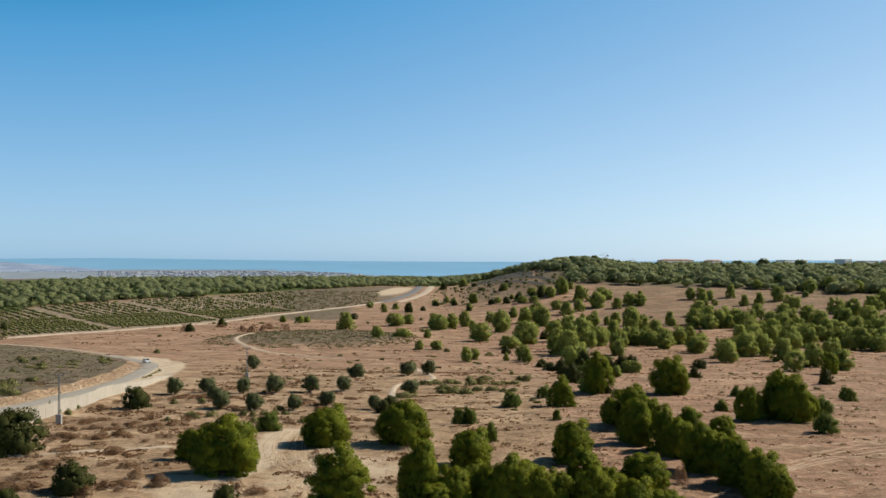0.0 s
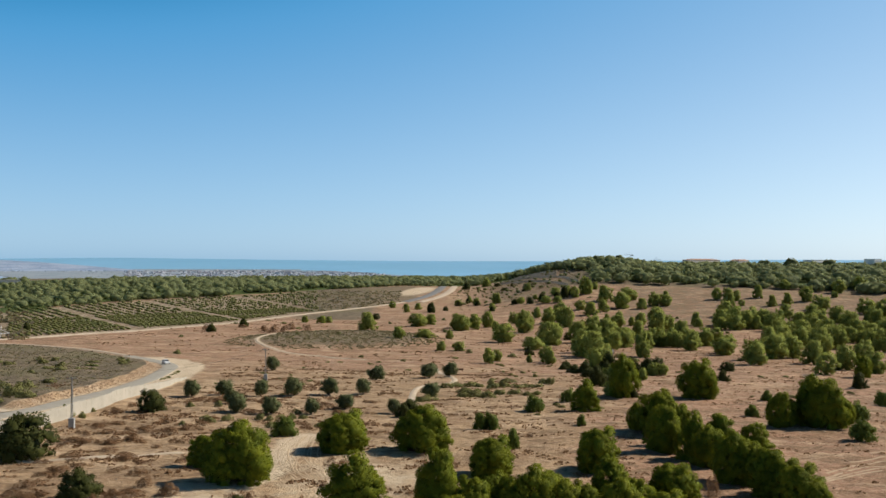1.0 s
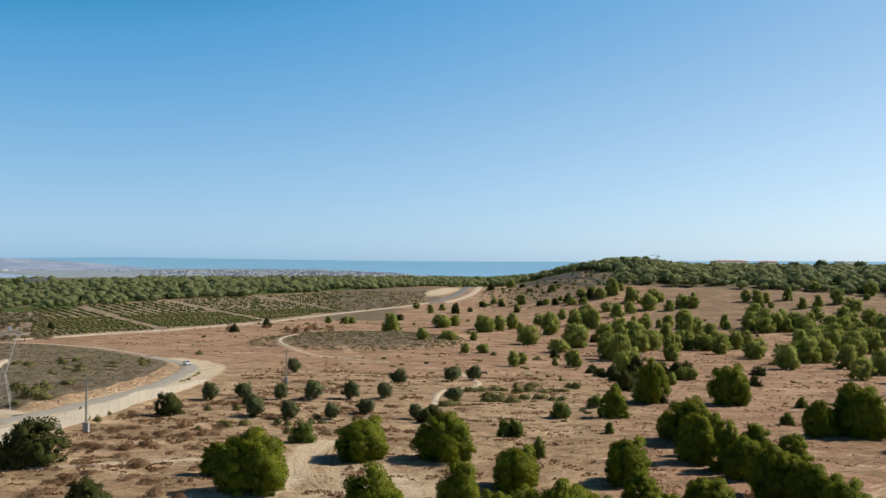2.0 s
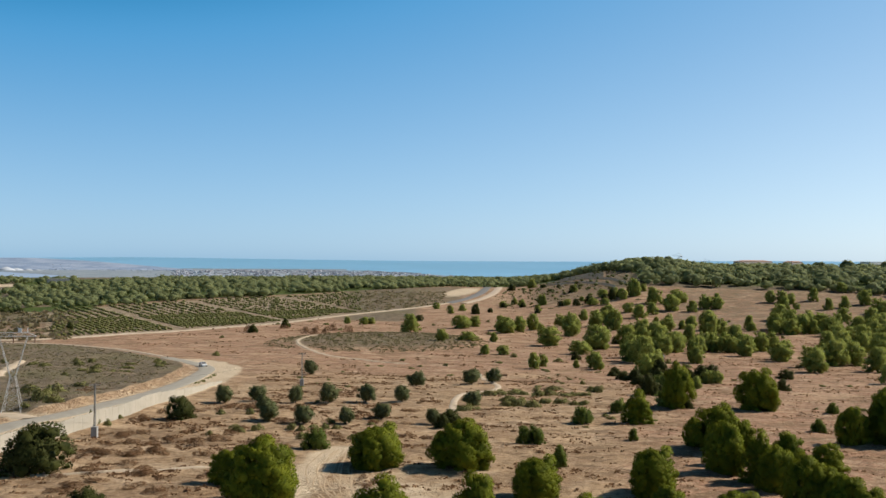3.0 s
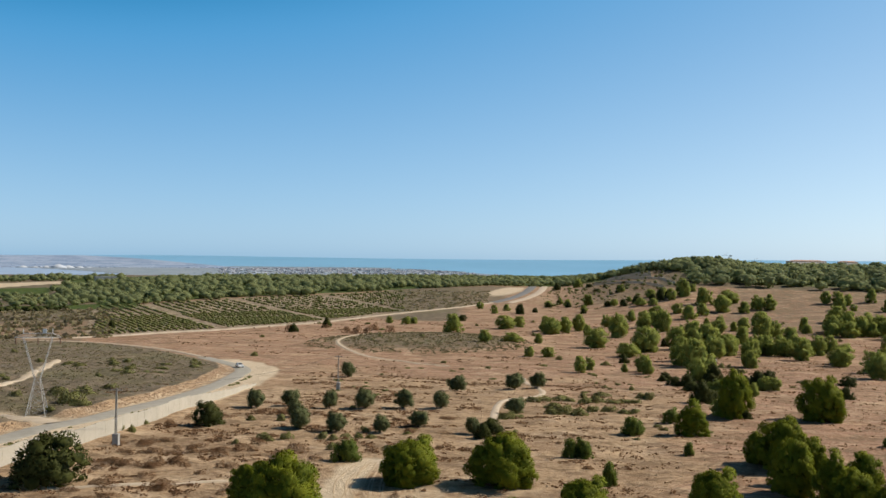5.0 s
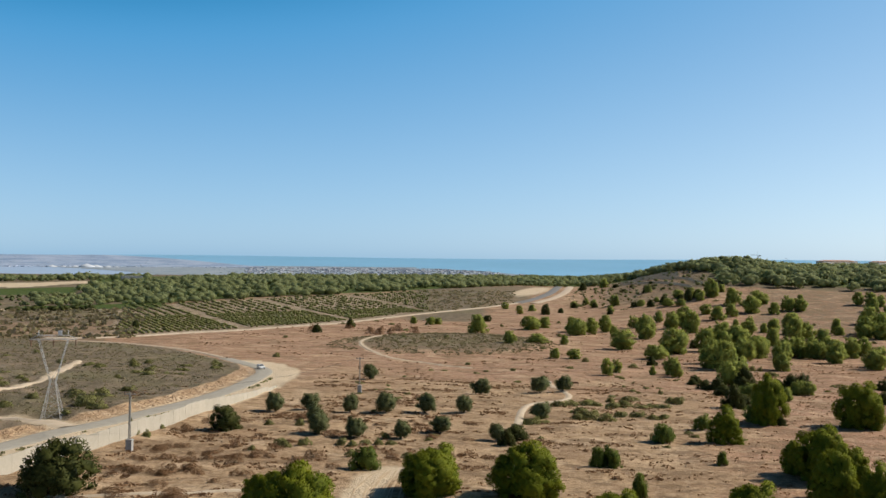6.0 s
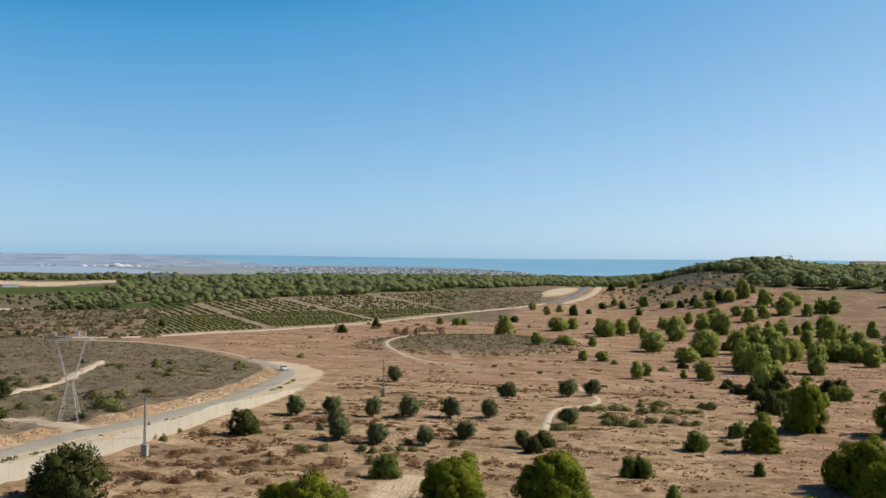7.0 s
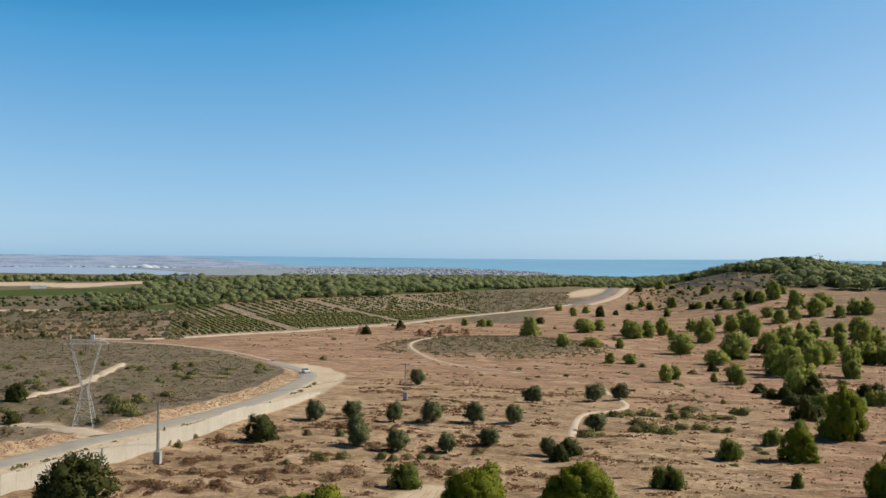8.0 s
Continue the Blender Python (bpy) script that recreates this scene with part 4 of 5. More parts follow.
def clear_of_roads(x, y):
    d, s = from_line(x, y, ROAD_FINE)
    ok = (d > 18) | ((s > 0) & (d > 10))
    for q, w in ((TRACK_OLIVES, 3), (TRACK_SIDE, 5), (TRACK_SCRUB, 4), (TRACK_BEND, 5), (TRACK_MOUND, 3)):
        ok &= from_line(x, y, np.array(q))[0] > w
    return ok


# more dry shrubs over the field, and low green ones farther out
rng = np.random.default_rng(5)
field = scatter(rng, 120, (-100, -30, 112, 215), lambda x, y: clear_of_roads(x, y) & (x > -0.62 * y) & (x < -0.10 * y) & (patch(x, y, 16, 9, 1.0) > 0.05))
plant("dry", [(x, y, rng.uniform(0.35, 0.9), rng.uniform(1.4, 4.0)) for x, y in field], 3, 11)
field = scatter(rng, 70, (-95, 90, 190, 340), lambda x, y: clear_of_roads(x, y) & (np.abs(x / y + 0.1) < 0.45) & (patch(x, y, 25, 25, 5.0) > 0.0))
plant("weed", [(x, y, rng.uniform(0.35, 0.8), rng.uniform(1.2, 3.0)) for x, y in field], 3, 12)
field = scatter(rng, 60, (-240, -115, 175, 330), lambda x, y: clear_of_roads(x, y) & (from_line(x, y, ROAD_FINE)[1] > 0) & (x > -0.9 * y) & (patch(x, y, 22, 22, 9.0) > 0.05))
plant("weed", [(x, y, rng.uniform(0.5, 1.5), rng.uniform(1.8, 5.0)) for x, y in field], 3, 15)
field = scatter(rng, 60, (-200, 200, 340, 640), lambda x, y: clear_of_roads(x, y) & (x > -0.42 * y) & (x < 0.33 * y) & (patch(x, y, 40, 40, 8.0) > -0.1))
plant("weed", [(x, y, rng.uniform(0.8, 2.2), rng.uniform(2.0, 4.5)) for x, y in field], 3, 13)
for key, row in PROTO.items():
    if key not in USED:
        for o in (*row[0].children, row[0]):
            bpy.data.objects.remove(o)


def tufts(name, spots, size, material, label, category, seed, blades=7, length=0.35, width=0.05):
    """Many small tufts as one object."""
    rng = np.random.default_rng(seed)
    P = np.array(spots)
    Z = ground_z(P[:, 0], P[:, 1])
    k = len(P)
    s = rng.uniform(0.5, 1.4, k) * size
    idx = np.repeat(np.arange(k), blades)
    d = rng.normal(size=(k * blades, 3)) * np.array([1, 1, 0.25])
    d /= np.linalg.norm(d, axis=1)[:, None]
    c = np.stack([P[idx, 0], P[idx, 1], Z[idx]], -1) + d * (s[idx] * rng.uniform(0.1, 0.8, len(idx)))[:, None] * np.array([1, 1, 0.3])
    c[:, 2] = np.maximum(c[:, 2], Z[idx] - 0.02)
    q = leaf_quads(rng, c, d, 1.0, 1.0, 0.45, 0.4)
    q = c[:, None, :] + (q - c[:, None, :]) * s[idx][:, None, None] * np.array([length, length, length])
    return thing(name, Mesh().quads(q), material, label, category, kind="stuff")


near = scatter(rng, 7000, (-125, 70, 98, 300), lambda x, y: (rng.uniform(size=x.shape) > S(-0.2, 0.1, x / y) * 0.85) & (x > -0.75 * y) & (x < 0.40 * y) & (patch(x, y, 14, 6, 2.0) + 0.8 * patch(x, y, 3, 2, 2.0) > 0.28) & clear_of_roads(x, y))
tufts("dry_grass", near, 0.34, DRY, "sparse tufts of brown dry grass on bare soil", "dry grass", 6, 6, 0.85)
slope = scatter(rng, 1800, (-25, 150, 100, 420), lambda x, y: (x > -0.16 * y) & (x < 0.42 * y) & (patch(x, y, 22, 6, 21.0) + 0.8 * patch(x, y, 5, 2.5, 21.0) > 0.30) & clear_of_roads(x, y))
tufts("dry_grass", slope, 0.34, DRY, "thin streaks of brown dry grass on the slope", "dry grass", 26, 5, 0.85)
scrubby = scatter(rng, 4200, (-330, -112, 150, 430), lambda x, y: clear_of_roads(x, y) & (from_line(x, y, ROAD_FINE)[1] > 0) & (x > -0.95 * y) & (patch(x, y, 13, 13, 4.0) > -0.35))
tufts("scrub", scrubby, 0.45, GREYSCRUB, "low grey-brown scrub covering a flat terrace", "scrub", 7, 9, 0.75)
knoll = scatter(rng, 1500, (-165, -40, 380, 530), lambda x, y: (mound_two(x, y) > 0.25) & clear_of_roads(x, y))
tufts("scrub", knoll, 0.7, GREYSCRUB, "low grey scrub on a stony knoll", "scrub", 8, 9, 0.8)


# far woods: many small crowns in one object a wood
def wood(name, spots, h, material, label, seed, quads=34, slim=1.0):
    rng = np.random.default_rng(seed)
    P = np.array(spots)
    k = len(P)
    H = h * rng.uniform(0.55, 1.3, k) * rng.uniform(0.85, 1.1, k)
    W = H * rng.uniform(0.55, 0.95, k) * slim
    Z = ground_z(P[:, 0], P[:, 1])
    idx = np.repeat(np.arange(k), quads)
    d = rng.normal(size=(len(idx), 3))
    d[:, 2] = 0.8 * d[:, 2] + 0.35
    d = unit(d)
    bump = 1 + 0.13 * np.sin(3 * np.arctan2(d[:, 1], d[:, 0]) + idx) + 0.09 * np.sin(5 * d[:, 2] + 2 * idx)
    c = np.stack([P[idx, 0] + d[:, 0] * W[idx] * bump * 0.92, P[idx, 1] + d[:, 1] * W[idx] * bump * 0.92, Z[idx] + H[idx] * (0.46 + 0.46 * d[:, 2] * bump)], -1)
    tilt = unit(d + 0.22 * rng.normal(size=d.shape))
    b = unit(np.cross(tilt, rng.normal(size=d.shape)))
    a = np.cross(b, tilt)
    s = (H[idx] * 0.14 * rng.uniform(0.6, 1.3, len(idx)))[:, None]
    mesh = Mesh().quads(facing(np.stack([c - a * s, c - b * s * 0.8, c + a * s, c + b * s * 0.8], 1), tilt))
    mesh.normals.append(np.repeat(d, 4, axis=0))
    n = len(CORE_V)
    V = CORE_V[None] * (1 + 0.1 * rng.normal(size=(k, n, 1))) * np.stack([W * 0.88, W * 0.88, H * 0.44], -1)[:, None, :]
    V = V + np.stack([P[:, 0], P[:, 1], Z + 0.46 * H], -1)[:, None, :]
    F = (np.array(CORE_F)[None] + (np.arange(k) * n)[:, None, None]).reshape(-1, 3)
    mesh.add(V, F.tolist())
    mesh.normals.append(np.tile(CORE_V, (k, 1)))
    return thing(name, mesh, material, label, "woodland", kind="stuff", smooth=True)


def polar(rng, n, a0, a1, r0, r1, keep):
    out = []
    while len(out) < n:
        a, r = radians(rng.uniform(a0, a1)), math.sqrt(rng.uniform(r0 * r0, r1 * r1))
        if keep(math.degrees(a), r):
            out.append((r * math.sin(a), r * math.cos(a)))
    return out


wood("woodland", polar(rng, 3700, -36, 1, 780, 1600, lambda a, r: left_edge(a) < r < left_edge(a) + 560 and noise.noise((a / 1.5, r / 60, 0.0)) + 0.7 * noise.noise((a / 0.5, r / 22, 4.0)) > -0.3 and not (a < -27 and r > 1130 + 40 * (a + 33)) and (a < -3.5 or r > 1110)), 6.0, PINE_HAZED, "green pine woodland on the low ridge", 31, 44)
wood("woodland", polar(rng, 2500, -3.5, 27, 770, 1150, lambda a, r: r > np.interp(a, (-3.5, 1.2, 2.6, 27), (1120, 930, 800, 785)) + 25 * noise.noise((a / 1.3, 0, 3.0)) and noise.noise((a / 0.9, r / 40, 7.0)) > -0.42), 7.4, PINE_HAZED, "dense green pine wood covering the hill", 32, 56)
wood("woodland", polar(rng, 420, 3.5, 27, 1190, 1420, lambda a, r: True), 8.0, PINE_HAZED, "pine trees along the hilltop", 39, 34, 0.65)
wood("woodland", polar(rng, 420, -47, -30, 1310, 1480, lambda a, r: True), 7, PINE_HAZED, "far strip of dark pine trees before a lake", 33, 30)
wood("hedge", polar(rng, 70, -37, -32.5, 765, 790, lambda a, r: True), 3, DARKLEAF, "dark hedge along a field edge", 34, 30)
wood("grove", polar(rng, 130, -41, -33, 845, 980, lambda a, r: int(r / 20) % 2 == 0), 3.2, OLIVE, "sparse trees in a far dry field", 35, 26)
bare = polar(rng, 520, -44, -30, 490, 780, lambda a, r: int(r / 14) % 2 == 0)
tufts("bare_orchard", bare, 1.9, GREYSCRUB, "bare grey orchard trees in a dry field", "orchard", 36, 12, 1.1)
wood("woodland", polar(rng, 160, -36, -31, 830, 1000, lambda a, r: r > 880 + 30 * (a + 31)), 4.4, PINE_HAZED, "green trees at the end of the wood", 37, 34)


# orchard: rows of citrus and young trees behind the far road
def orchard():
    rng = np.random.default_rng(40)
    ux, uy = math.sin(radians(-39)), math.cos(radians(-39))
    I, J = (q.ravel() for q in np.meshgrid(np.arange(-180, 195), np.arange(-200, 230)))
    x, y = -230 + I * 3.5 * uy + J * 1.9 * ux, 640 - I * 3.5 * ux + J * 1.9 * uy
    x, y = x + rng.uniform(-0.4, 0.4, x.shape), y + rng.uniform(-0.4, 0.4, x.shape)
    a, r = np.degrees(np.arctan2(x, y)), np.hypot(x, y)
    d, s = from_line(x, y, np.array(FAR_ROAD))
    ok = (a > -31) & (a < -11.5) & (r > 470) & (r < left_edge(a) - 8) & (d > 12) & (s > 0) & (I % 23 > 1) & (J % 44 > 2)
    edge = 730 + 5 * (a + 20)
    one, two = ok & (r < edge) & (a < -14), ok & (r >= edge) & (a < -14) & (I % 2 == 0) & (J % 3 == 0)
    low, high = np.stack([x[one], y[one]], -1), np.stack([x[two], y[two]], -1)
    wood("orchard", low, 1.25, CITRUS, "rows of low green citrus trees in an orchard", 41, 5)
    wood("orchard", high, 1.9, YOUNG, "rows of young olive trees on pale soil", 42, 10)


orchard()
plain = scatter(rng, 2400, (-300, 190, 290, 640), lambda x, y: (x > -0.50 * y) & (x < 0.36 * y) & (patch(x, y, 36, 10, 6.0) + 0.8 * patch(x, y, 9, 4, 6.0) > 0.32) & clear_of_roads(x, y) & (mound_two(x, y) < 0.1) & (from_line(x, y, ROAD_FINE)[1] < 0) & (from_line(x, y, np.array(FAR_ROAD))[1] < 0))
tufts("dry_grass", plain, 0.55, DRY, "scattered brown dry grass on reddish soil", "dry grass", 16, 5, 0.8)
edge = np.array([(x, y) for x, y in dense(ROAD[1:14], 1.3)])
side = np.gradient(edge, axis=0)
side /= np.linalg.norm(side, axis=1)[:, None]
verge = edge + np.stack([side[:, 1], -side[:, 0]], -1) * rng.uniform(4.0, 5.0, len(edge))[:, None]
verge = verge[patch(edge[:, 0], edge[:, 1], 9, 9, 2.0) > 0.0]
tufts("roadside_weeds", verge, 0.6, WEED, "patchy green weeds along the road edge", "weeds", 17, 14, 0.6)
brown = polar(rng, 420, -14, -9, 690, 960, lambda a, r: from_line(np.array([r * math.sin(radians(a))]), np.array([r * math.cos(radians(a))]), np.array(FAR_ROAD))[1][0] > 0)
tufts("scrub", brown, 1.4, GREYSCRUB, "dark scrub on the slope above the road", "scrub", 9, 8, 0.9)
brown = polar(rng, 260, -6.0, 3.0, 720, 960, lambda a, r: noise.noise((a, r / 30, 5.0)) > -0.1)
tufts("scrub", brown, 1.5, GREYSCRUB, "scattered grey-brown scrub on old terraces", "scrub", 10, 8, 0.7)

wood("scrub", polar(rng, 170, -5.5, 2.6, 760, 1010, lambda a, r: noise.noise((a * 1.5, r / 25, 9.0)) > -0.2), 2.2, YOUNG, "dull green shrubs scattered over old terraces", 43, 22)


# ---------------------------------------------------------------- wall, poles, pylon
def along(line, step):
    """Points at an even step along a line, each with the way onward."""
    pts = dense(line, 1.0)
    run = np.concatenate([[0], np.cumsum(np.linalg.norm(np.diff(pts, axis=0), axis=1))])
    at = np.arange(0, run[-1], step)
    P = np.stack([np.interp(at, run, pts[:, 0]), np.interp(at, run, pts[:, 1])], -1)
    return P


def roadside_wall():
    wall = tagged(new("wall_roadside"), "pale concrete panel wall along the road edge", "wall", kind="structure")
    P = along(WALL_LINE[:7], 3.0)
    panel = Mesh().box((0, 0, 0), (2.95, 0.18, 2.9)).data("panel", CONCRETE)
    post = Mesh().box((0, 0, 0), (0.10, 0.21, 2.92)).data("post", CONCRETE)
    for i, (a, b) in enumerate(zip(P[:-1], P[1:])):
        mid, w = (a + b) / 2, math.atan2(b[1] - a[1], b[0] - a[0])
        drop = 0.3 + 2.2 * max(0.0, (i - 22) / (len(P) - 22))
        for name, data, q in (("panel", panel, mid), ("post", post, a)):
            ob = new(name, data)
            ob.parent = wall
            ob.matrix_basis = pose(q[0], q[1], gz(q[0], q[1]) - drop, 0, 0, math.degrees(w))


roadside_wall()


def rubble():
    """Clods and stones of the cut bank above the road."""
    rng = np.random.default_rng(60)
    m = Mesh()
    pts = along(ROAD[2:15], 0.55)
    tan = np.gradient(pts, axis=0)
    tan /= np.linalg.norm(tan, axis=1)[:, None]
    for p, t in zip(pts, tan):
        for _ in range(4):
            o = rng.uniform(4.3, 6.2)
            x, y = p[0] - t[1] * o + rng.uniform(-0.4, 0.4), p[1] + t[0] * o + rng.uniform(-0.4, 0.4)
            if abs(y - 185) < 5 and x < -100:
                continue
            s = rng.uniform(0.08, 0.36)
            k = rng.normal(size=(7, 3)) * 0.35
            v = np.array([(1, 0, 0), (0.2, 0.9, 0), (-0.8, 0.5, 0), (-0.7, -0.7, 0), (0.4, -0.9, 0), (0.1, 0.1, 0.9), (0, 0, -0.5)]) + k * 0.5
            m.add(v * s + np.array([x, y, gz(x, y)]), [(0, 1, 5), (1, 2, 5), (2, 3, 5), (3, 4, 5), (4, 0, 5), (1, 0, 6), (2, 1, 6), (3, 2, 6), (4, 3, 6), (0, 4, 6)])
    thing("rubble", m, CLAY, "orange-tan clods and stones on the cut bank", "rubble", kind="stuff")


CLAY = surface("clay_clods", (0.46, 0.32, 0.20), (0.38, 0.255, 0.155), 0.8, 0.95)
rubble()


def utility_pole(x, y, height, turn):
    z = gz(x, y) - 0.1
    ob = tagged(new("utility_pole"), "slim grey utility pole with a cable box at its foot", "utility pole", "power line poles")
    m = Mesh()
    for sx, sy in ((-1, -1), (1, -1), (1, 1), (-1, 1)):
        m.tube([(0.15 * sx, 0.15 * sy, 0), (0.08 * sx, 0.08 * sy, height)], 0.055, 5)
    for k in range(int(height / 0.5)):
        w0, w1 = 0.15 - 0.07 * k * 0.5 / height, 0.15 - 0.07 * (k + 1) * 0.5 / height
        g = 1 if k % 2 else -1
        for q in (-1, 1):
            m.tube([(g * w0, q * w0, k * 0.5), (-g * w1, q * w1, (k + 1) * 0.5)], 0.028, 3)
            m.tube([(q * w0, g * w0, k * 0.5), (q * w1, -g * w1, (k + 1) * 0.5)], 0.028, 3)
    part("mast", m, POLE, ob)
    part("cable_box", Mesh().box((0, 0, 0), (0.95, 0.95, 1.9)).box((0, 0, 1.9), (1.05, 1.05, 0.1)), CONCRETE_GREY, ob, "grey concrete box")
    part("crossarm", Mesh().box((0, 0, height - 0.35), (1.9, 0.14, 0.14)), POLE, ob)
    for k in (-0.85, 0, 0.85):
        part("insulator", Mesh().tube([(k, 0, height - 0.21), (k, 0, height - 0.12), (k, 0, height - 0.02), (k, 0, height + 0.1)], [0.05, 0.1, 0.06, 0.09], 7), CERAMIC, ob)
    ob.matrix_basis = pose(x, y, z, 0, 0, turn)
    return Vector((x, y, z + height + 0.05))


CONCRETE_GREY = surface("grey_concrete", (0.40, 0.385, 0.35), (0.32, 0.305, 0.28), 1.5, 0.85)
CERAMIC = surface("brown_ceramic", (0.22, 0.12, 0.08), (0.16, 0.09, 0.06), 4.0, 0.3, bump=0.0)


def cable(a, b, sag, label):
    pts = [a.lerp(b, t) - Vector((0, 0, 4 * sag * t * (1 - t))) for t in np.linspace(0, 1, 22)]
    thing("power_cable", Mesh().tube(pts, 0.022, 4), CABLE, label, "cable", "overhead cables", smooth=True)


TOP_A = utility_pole(-86.1, 164.5, 9.4, 12)
TOP_B = utility_pole(-79.0, 258.1, 9.0, 12)
cable(TOP_A, TOP_B, 1.6, "thin dark overhead power cable between two poles")
for k in (-0.85, 0.85):
    off = Vector((k, 0.15 * k, 0))
    cable(TOP_A + off, Vector((-118.7, 190.4, 3.2)) + off, 0.3, "thin dark power cable slung down to the pylon")


def pylon(x, y, turn):
    """A lattice pylon: four legs to a waist, arms that fork outwards, and a level bridge on top."""
    z = gz(x, y) - 0.1
    ob = tagged(new("lattice_pylon"), "grey steel lattice pylon forking to a level crossbeam", "pylon")
    base, waist, wz, top = 1.9, 0.5, 7.4, 15.6
    feet = [(sx * base, sy * base, 0) for sx, sy in ((-1, -1), (1, -1), (1, 1), (-1, 1))]
    mids = [(sx * waist, sy * waist, wz) for sx, sy in ((-1, -1), (1, -1), (1, 1), (-1, 1))]
    tops = [(sx * 2.7, sy * 0.7, top) for sx, sy in ((-1, -1), (1, -1), (1, 1), (-1, 1))]
    for a, b in zip(feet, mids):
        part("leg", Mesh().tube([a, b], 0.06, 5), STEEL, ob)
        part("footing", Mesh().box((a[0], a[1], -0.3), (0.9, 0.9, 0.6)), CONCRETE, ob, "pale concrete footing")
    for a, b in zip(mids, tops):
        part("arm", Mesh().tube([a, b], 0.055, 5), STEEL, ob)
    lace = Mesh()
    mix = lambda a, b, t: tuple(p + (q - p) * t for p, q in zip(a, b))
    for i in range(4):
        j = (i + 1) % 4
        for k in range(4):
            s, t = k / 4, (k + 1) / 4
            lace.tube([mix(feet[i], mids[i], s), mix(feet[j], mids[j], t)], 0.022, 4)
            lace.tube([mix(feet[j], mids[j], s), mix(feet[i], mids[i], t)], 0.022, 4)
            lace.tube([mix(feet[i], mids[i], t), mix(feet[j], mids[j], t)], 0.022, 4)
    for i, j in ((0, 3), (1, 2)):
        for k in range(6):
            s, t = k / 6, (k + 1) / 6
            lace.tube([mix(mids[i], tops[i], s), mix(mids[j], tops[j], t)], 0.022, 4)
            lace.tube([mix(mids[j], tops[j], s), mix(mids[i], tops[i], t)], 0.022, 4)
    for i, j in ((0, 1), (3, 2)):
        lace.tube([mids[i], mix(mids[j], tops[j], 0.4)], 0.022, 4)
        lace.tube([mids[j], mix(mids[i], tops[i], 0.4)], 0.022, 4)
    part("bracing", lace, STEEL, ob)
    beam = Mesh()
    for sy in (-0.7, 0.7):
        beam.tube([(-4.4, 0, top), (-2.7, sy, top), (2.7, sy, top), (4.4, 0, top)], 0.05, 5)
        beam.tube([(-4.4, 0, top), (-2.7, sy * 0.7, top + 0.8), (2.7, sy * 0.7, top + 0.8), (4.4, 0, top)], 0.045, 5)
        for k in range(9):
            xa, xb = -2.7 + 5.4 * k / 9, -2.7 + 5.4 * (k + 1) / 9
            beam.tube([(xa, sy, top), ((xa + xb) / 2, sy * 0.7, top + 0.8), (xb, sy, top)], 0.025, 4)
    part("crossbeam", beam, STEEL, ob)
    for k in (-4.1, 0, 4.1):
        part("insulator", Mesh().tube([(k, 0, top), (k, 0, top - 0.3), (k, 0, top - 1.4)], [0.05, 0.12, 0.1], 7), CERAMIC, ob)
    for k in (-2.7, 2.7):
        part("peak", Mesh().tube([(k, -0.45, top + 0.8), (k, 0, top + 1.7)], 0.06, 4).tube([(k, 0.45, top + 0.8), (k, 0, top + 1.7)], 0.06, 4), STEEL, ob)
    part("warning_plate", Mesh().box((1.3, -0.45, top + 0.8), (0.7, 0.3, 0.9)), CAR_PAINT, ob, "small white box on the crossbeam")
    ob.matrix_basis = pose(x, y, z, 0, 0, turn)
    return ob


pylon(-118.7, 190.4, 24)


# ---------------------------------------------------------------- car, bench
def car(x, y, turn):
    ob = tagged(new("car"), "small white car driving on the curved road", "car")
    prof = [(-2.05, 0.35), (-2.05, 0.80), (-1.85, 0.95), (-1.35, 1.40), (0.35, 1.45), (1.0, 0.98), (1.85, 0.82), (2.05, 0.62), (2.05, 0.35)]
    m = Mesh()
    k = len(prof)
    v = []
    for yy, inset in ((-0.86, 0), (-0.78, 1), (0.78, 1), (0.86, 0)):
        for px, pz in prof:
            lift = 0.04 if inset else 0
            v.append((px, yy * (0.86 if pz > 1.2 else 1.0), pz + lift))
    fs = [(r * k + i, r * k + (i + 1) % k, (r + 1) * k + (i + 1) % k, (r + 1) * k + i) for r in range(3) for i in range(k)]
    fs += [tuple(reversed(range(k))), tuple(range(3 * k, 4 * k))]
    body = part("body", m.add(v, fs), CAR_PAINT, ob)
    part("windscreen", Mesh().add([(0.42, -0.64, 1.46), (0.42, 0.64, 1.46), (1.0, 0.72, 1.05), (1.0, -0.72, 1.05)], [(0, 1, 2, 3)]), PANE, ob, "dark glass windscreen")
    part("rear_window", Mesh().add([(-1.42, -0.62, 1.40), (-1.42, 0.62, 1.40), (-1.84, 0.70, 1.03), (-1.84, -0.70, 1.03)], [(3, 2, 1, 0)]), PANE, ob, "dark glass rear window")
    for s in (-1, 1):
        part("side_window", Mesh().add([(-1.25, 0.765 * s, 1.36), (0.3, 0.765 * s, 1.38), (0.75, 0.87 * s, 1.0), (-1.6, 0.87 * s, 1.0)], [(0, 1, 2, 3)]), PANE, ob, "dark glass side window")
        part("headlight", Mesh().box((2.03, 0.6 * s, 0.62), (0.08, 0.32, 0.14)), STEEL, ob)
        for wx in (-1.3, 1.3):
            wh = part("wheel", Mesh().tube([(wx, 0.68 * s, 0.32), (wx, 0.88 * s, 0.32)], 0.32, 14), RUBBER, ob)
            part("rim", Mesh().tube([(wx, 0.875 * s, 0.32), (wx, 0.89 * s, 0.32)], 0.19, 10), STEEL, wh)
    ob.matrix_basis = pose(x, y, gz(x, y) + 0.11, 0, 0, turn)


car(-130.6, 312.8, -52)


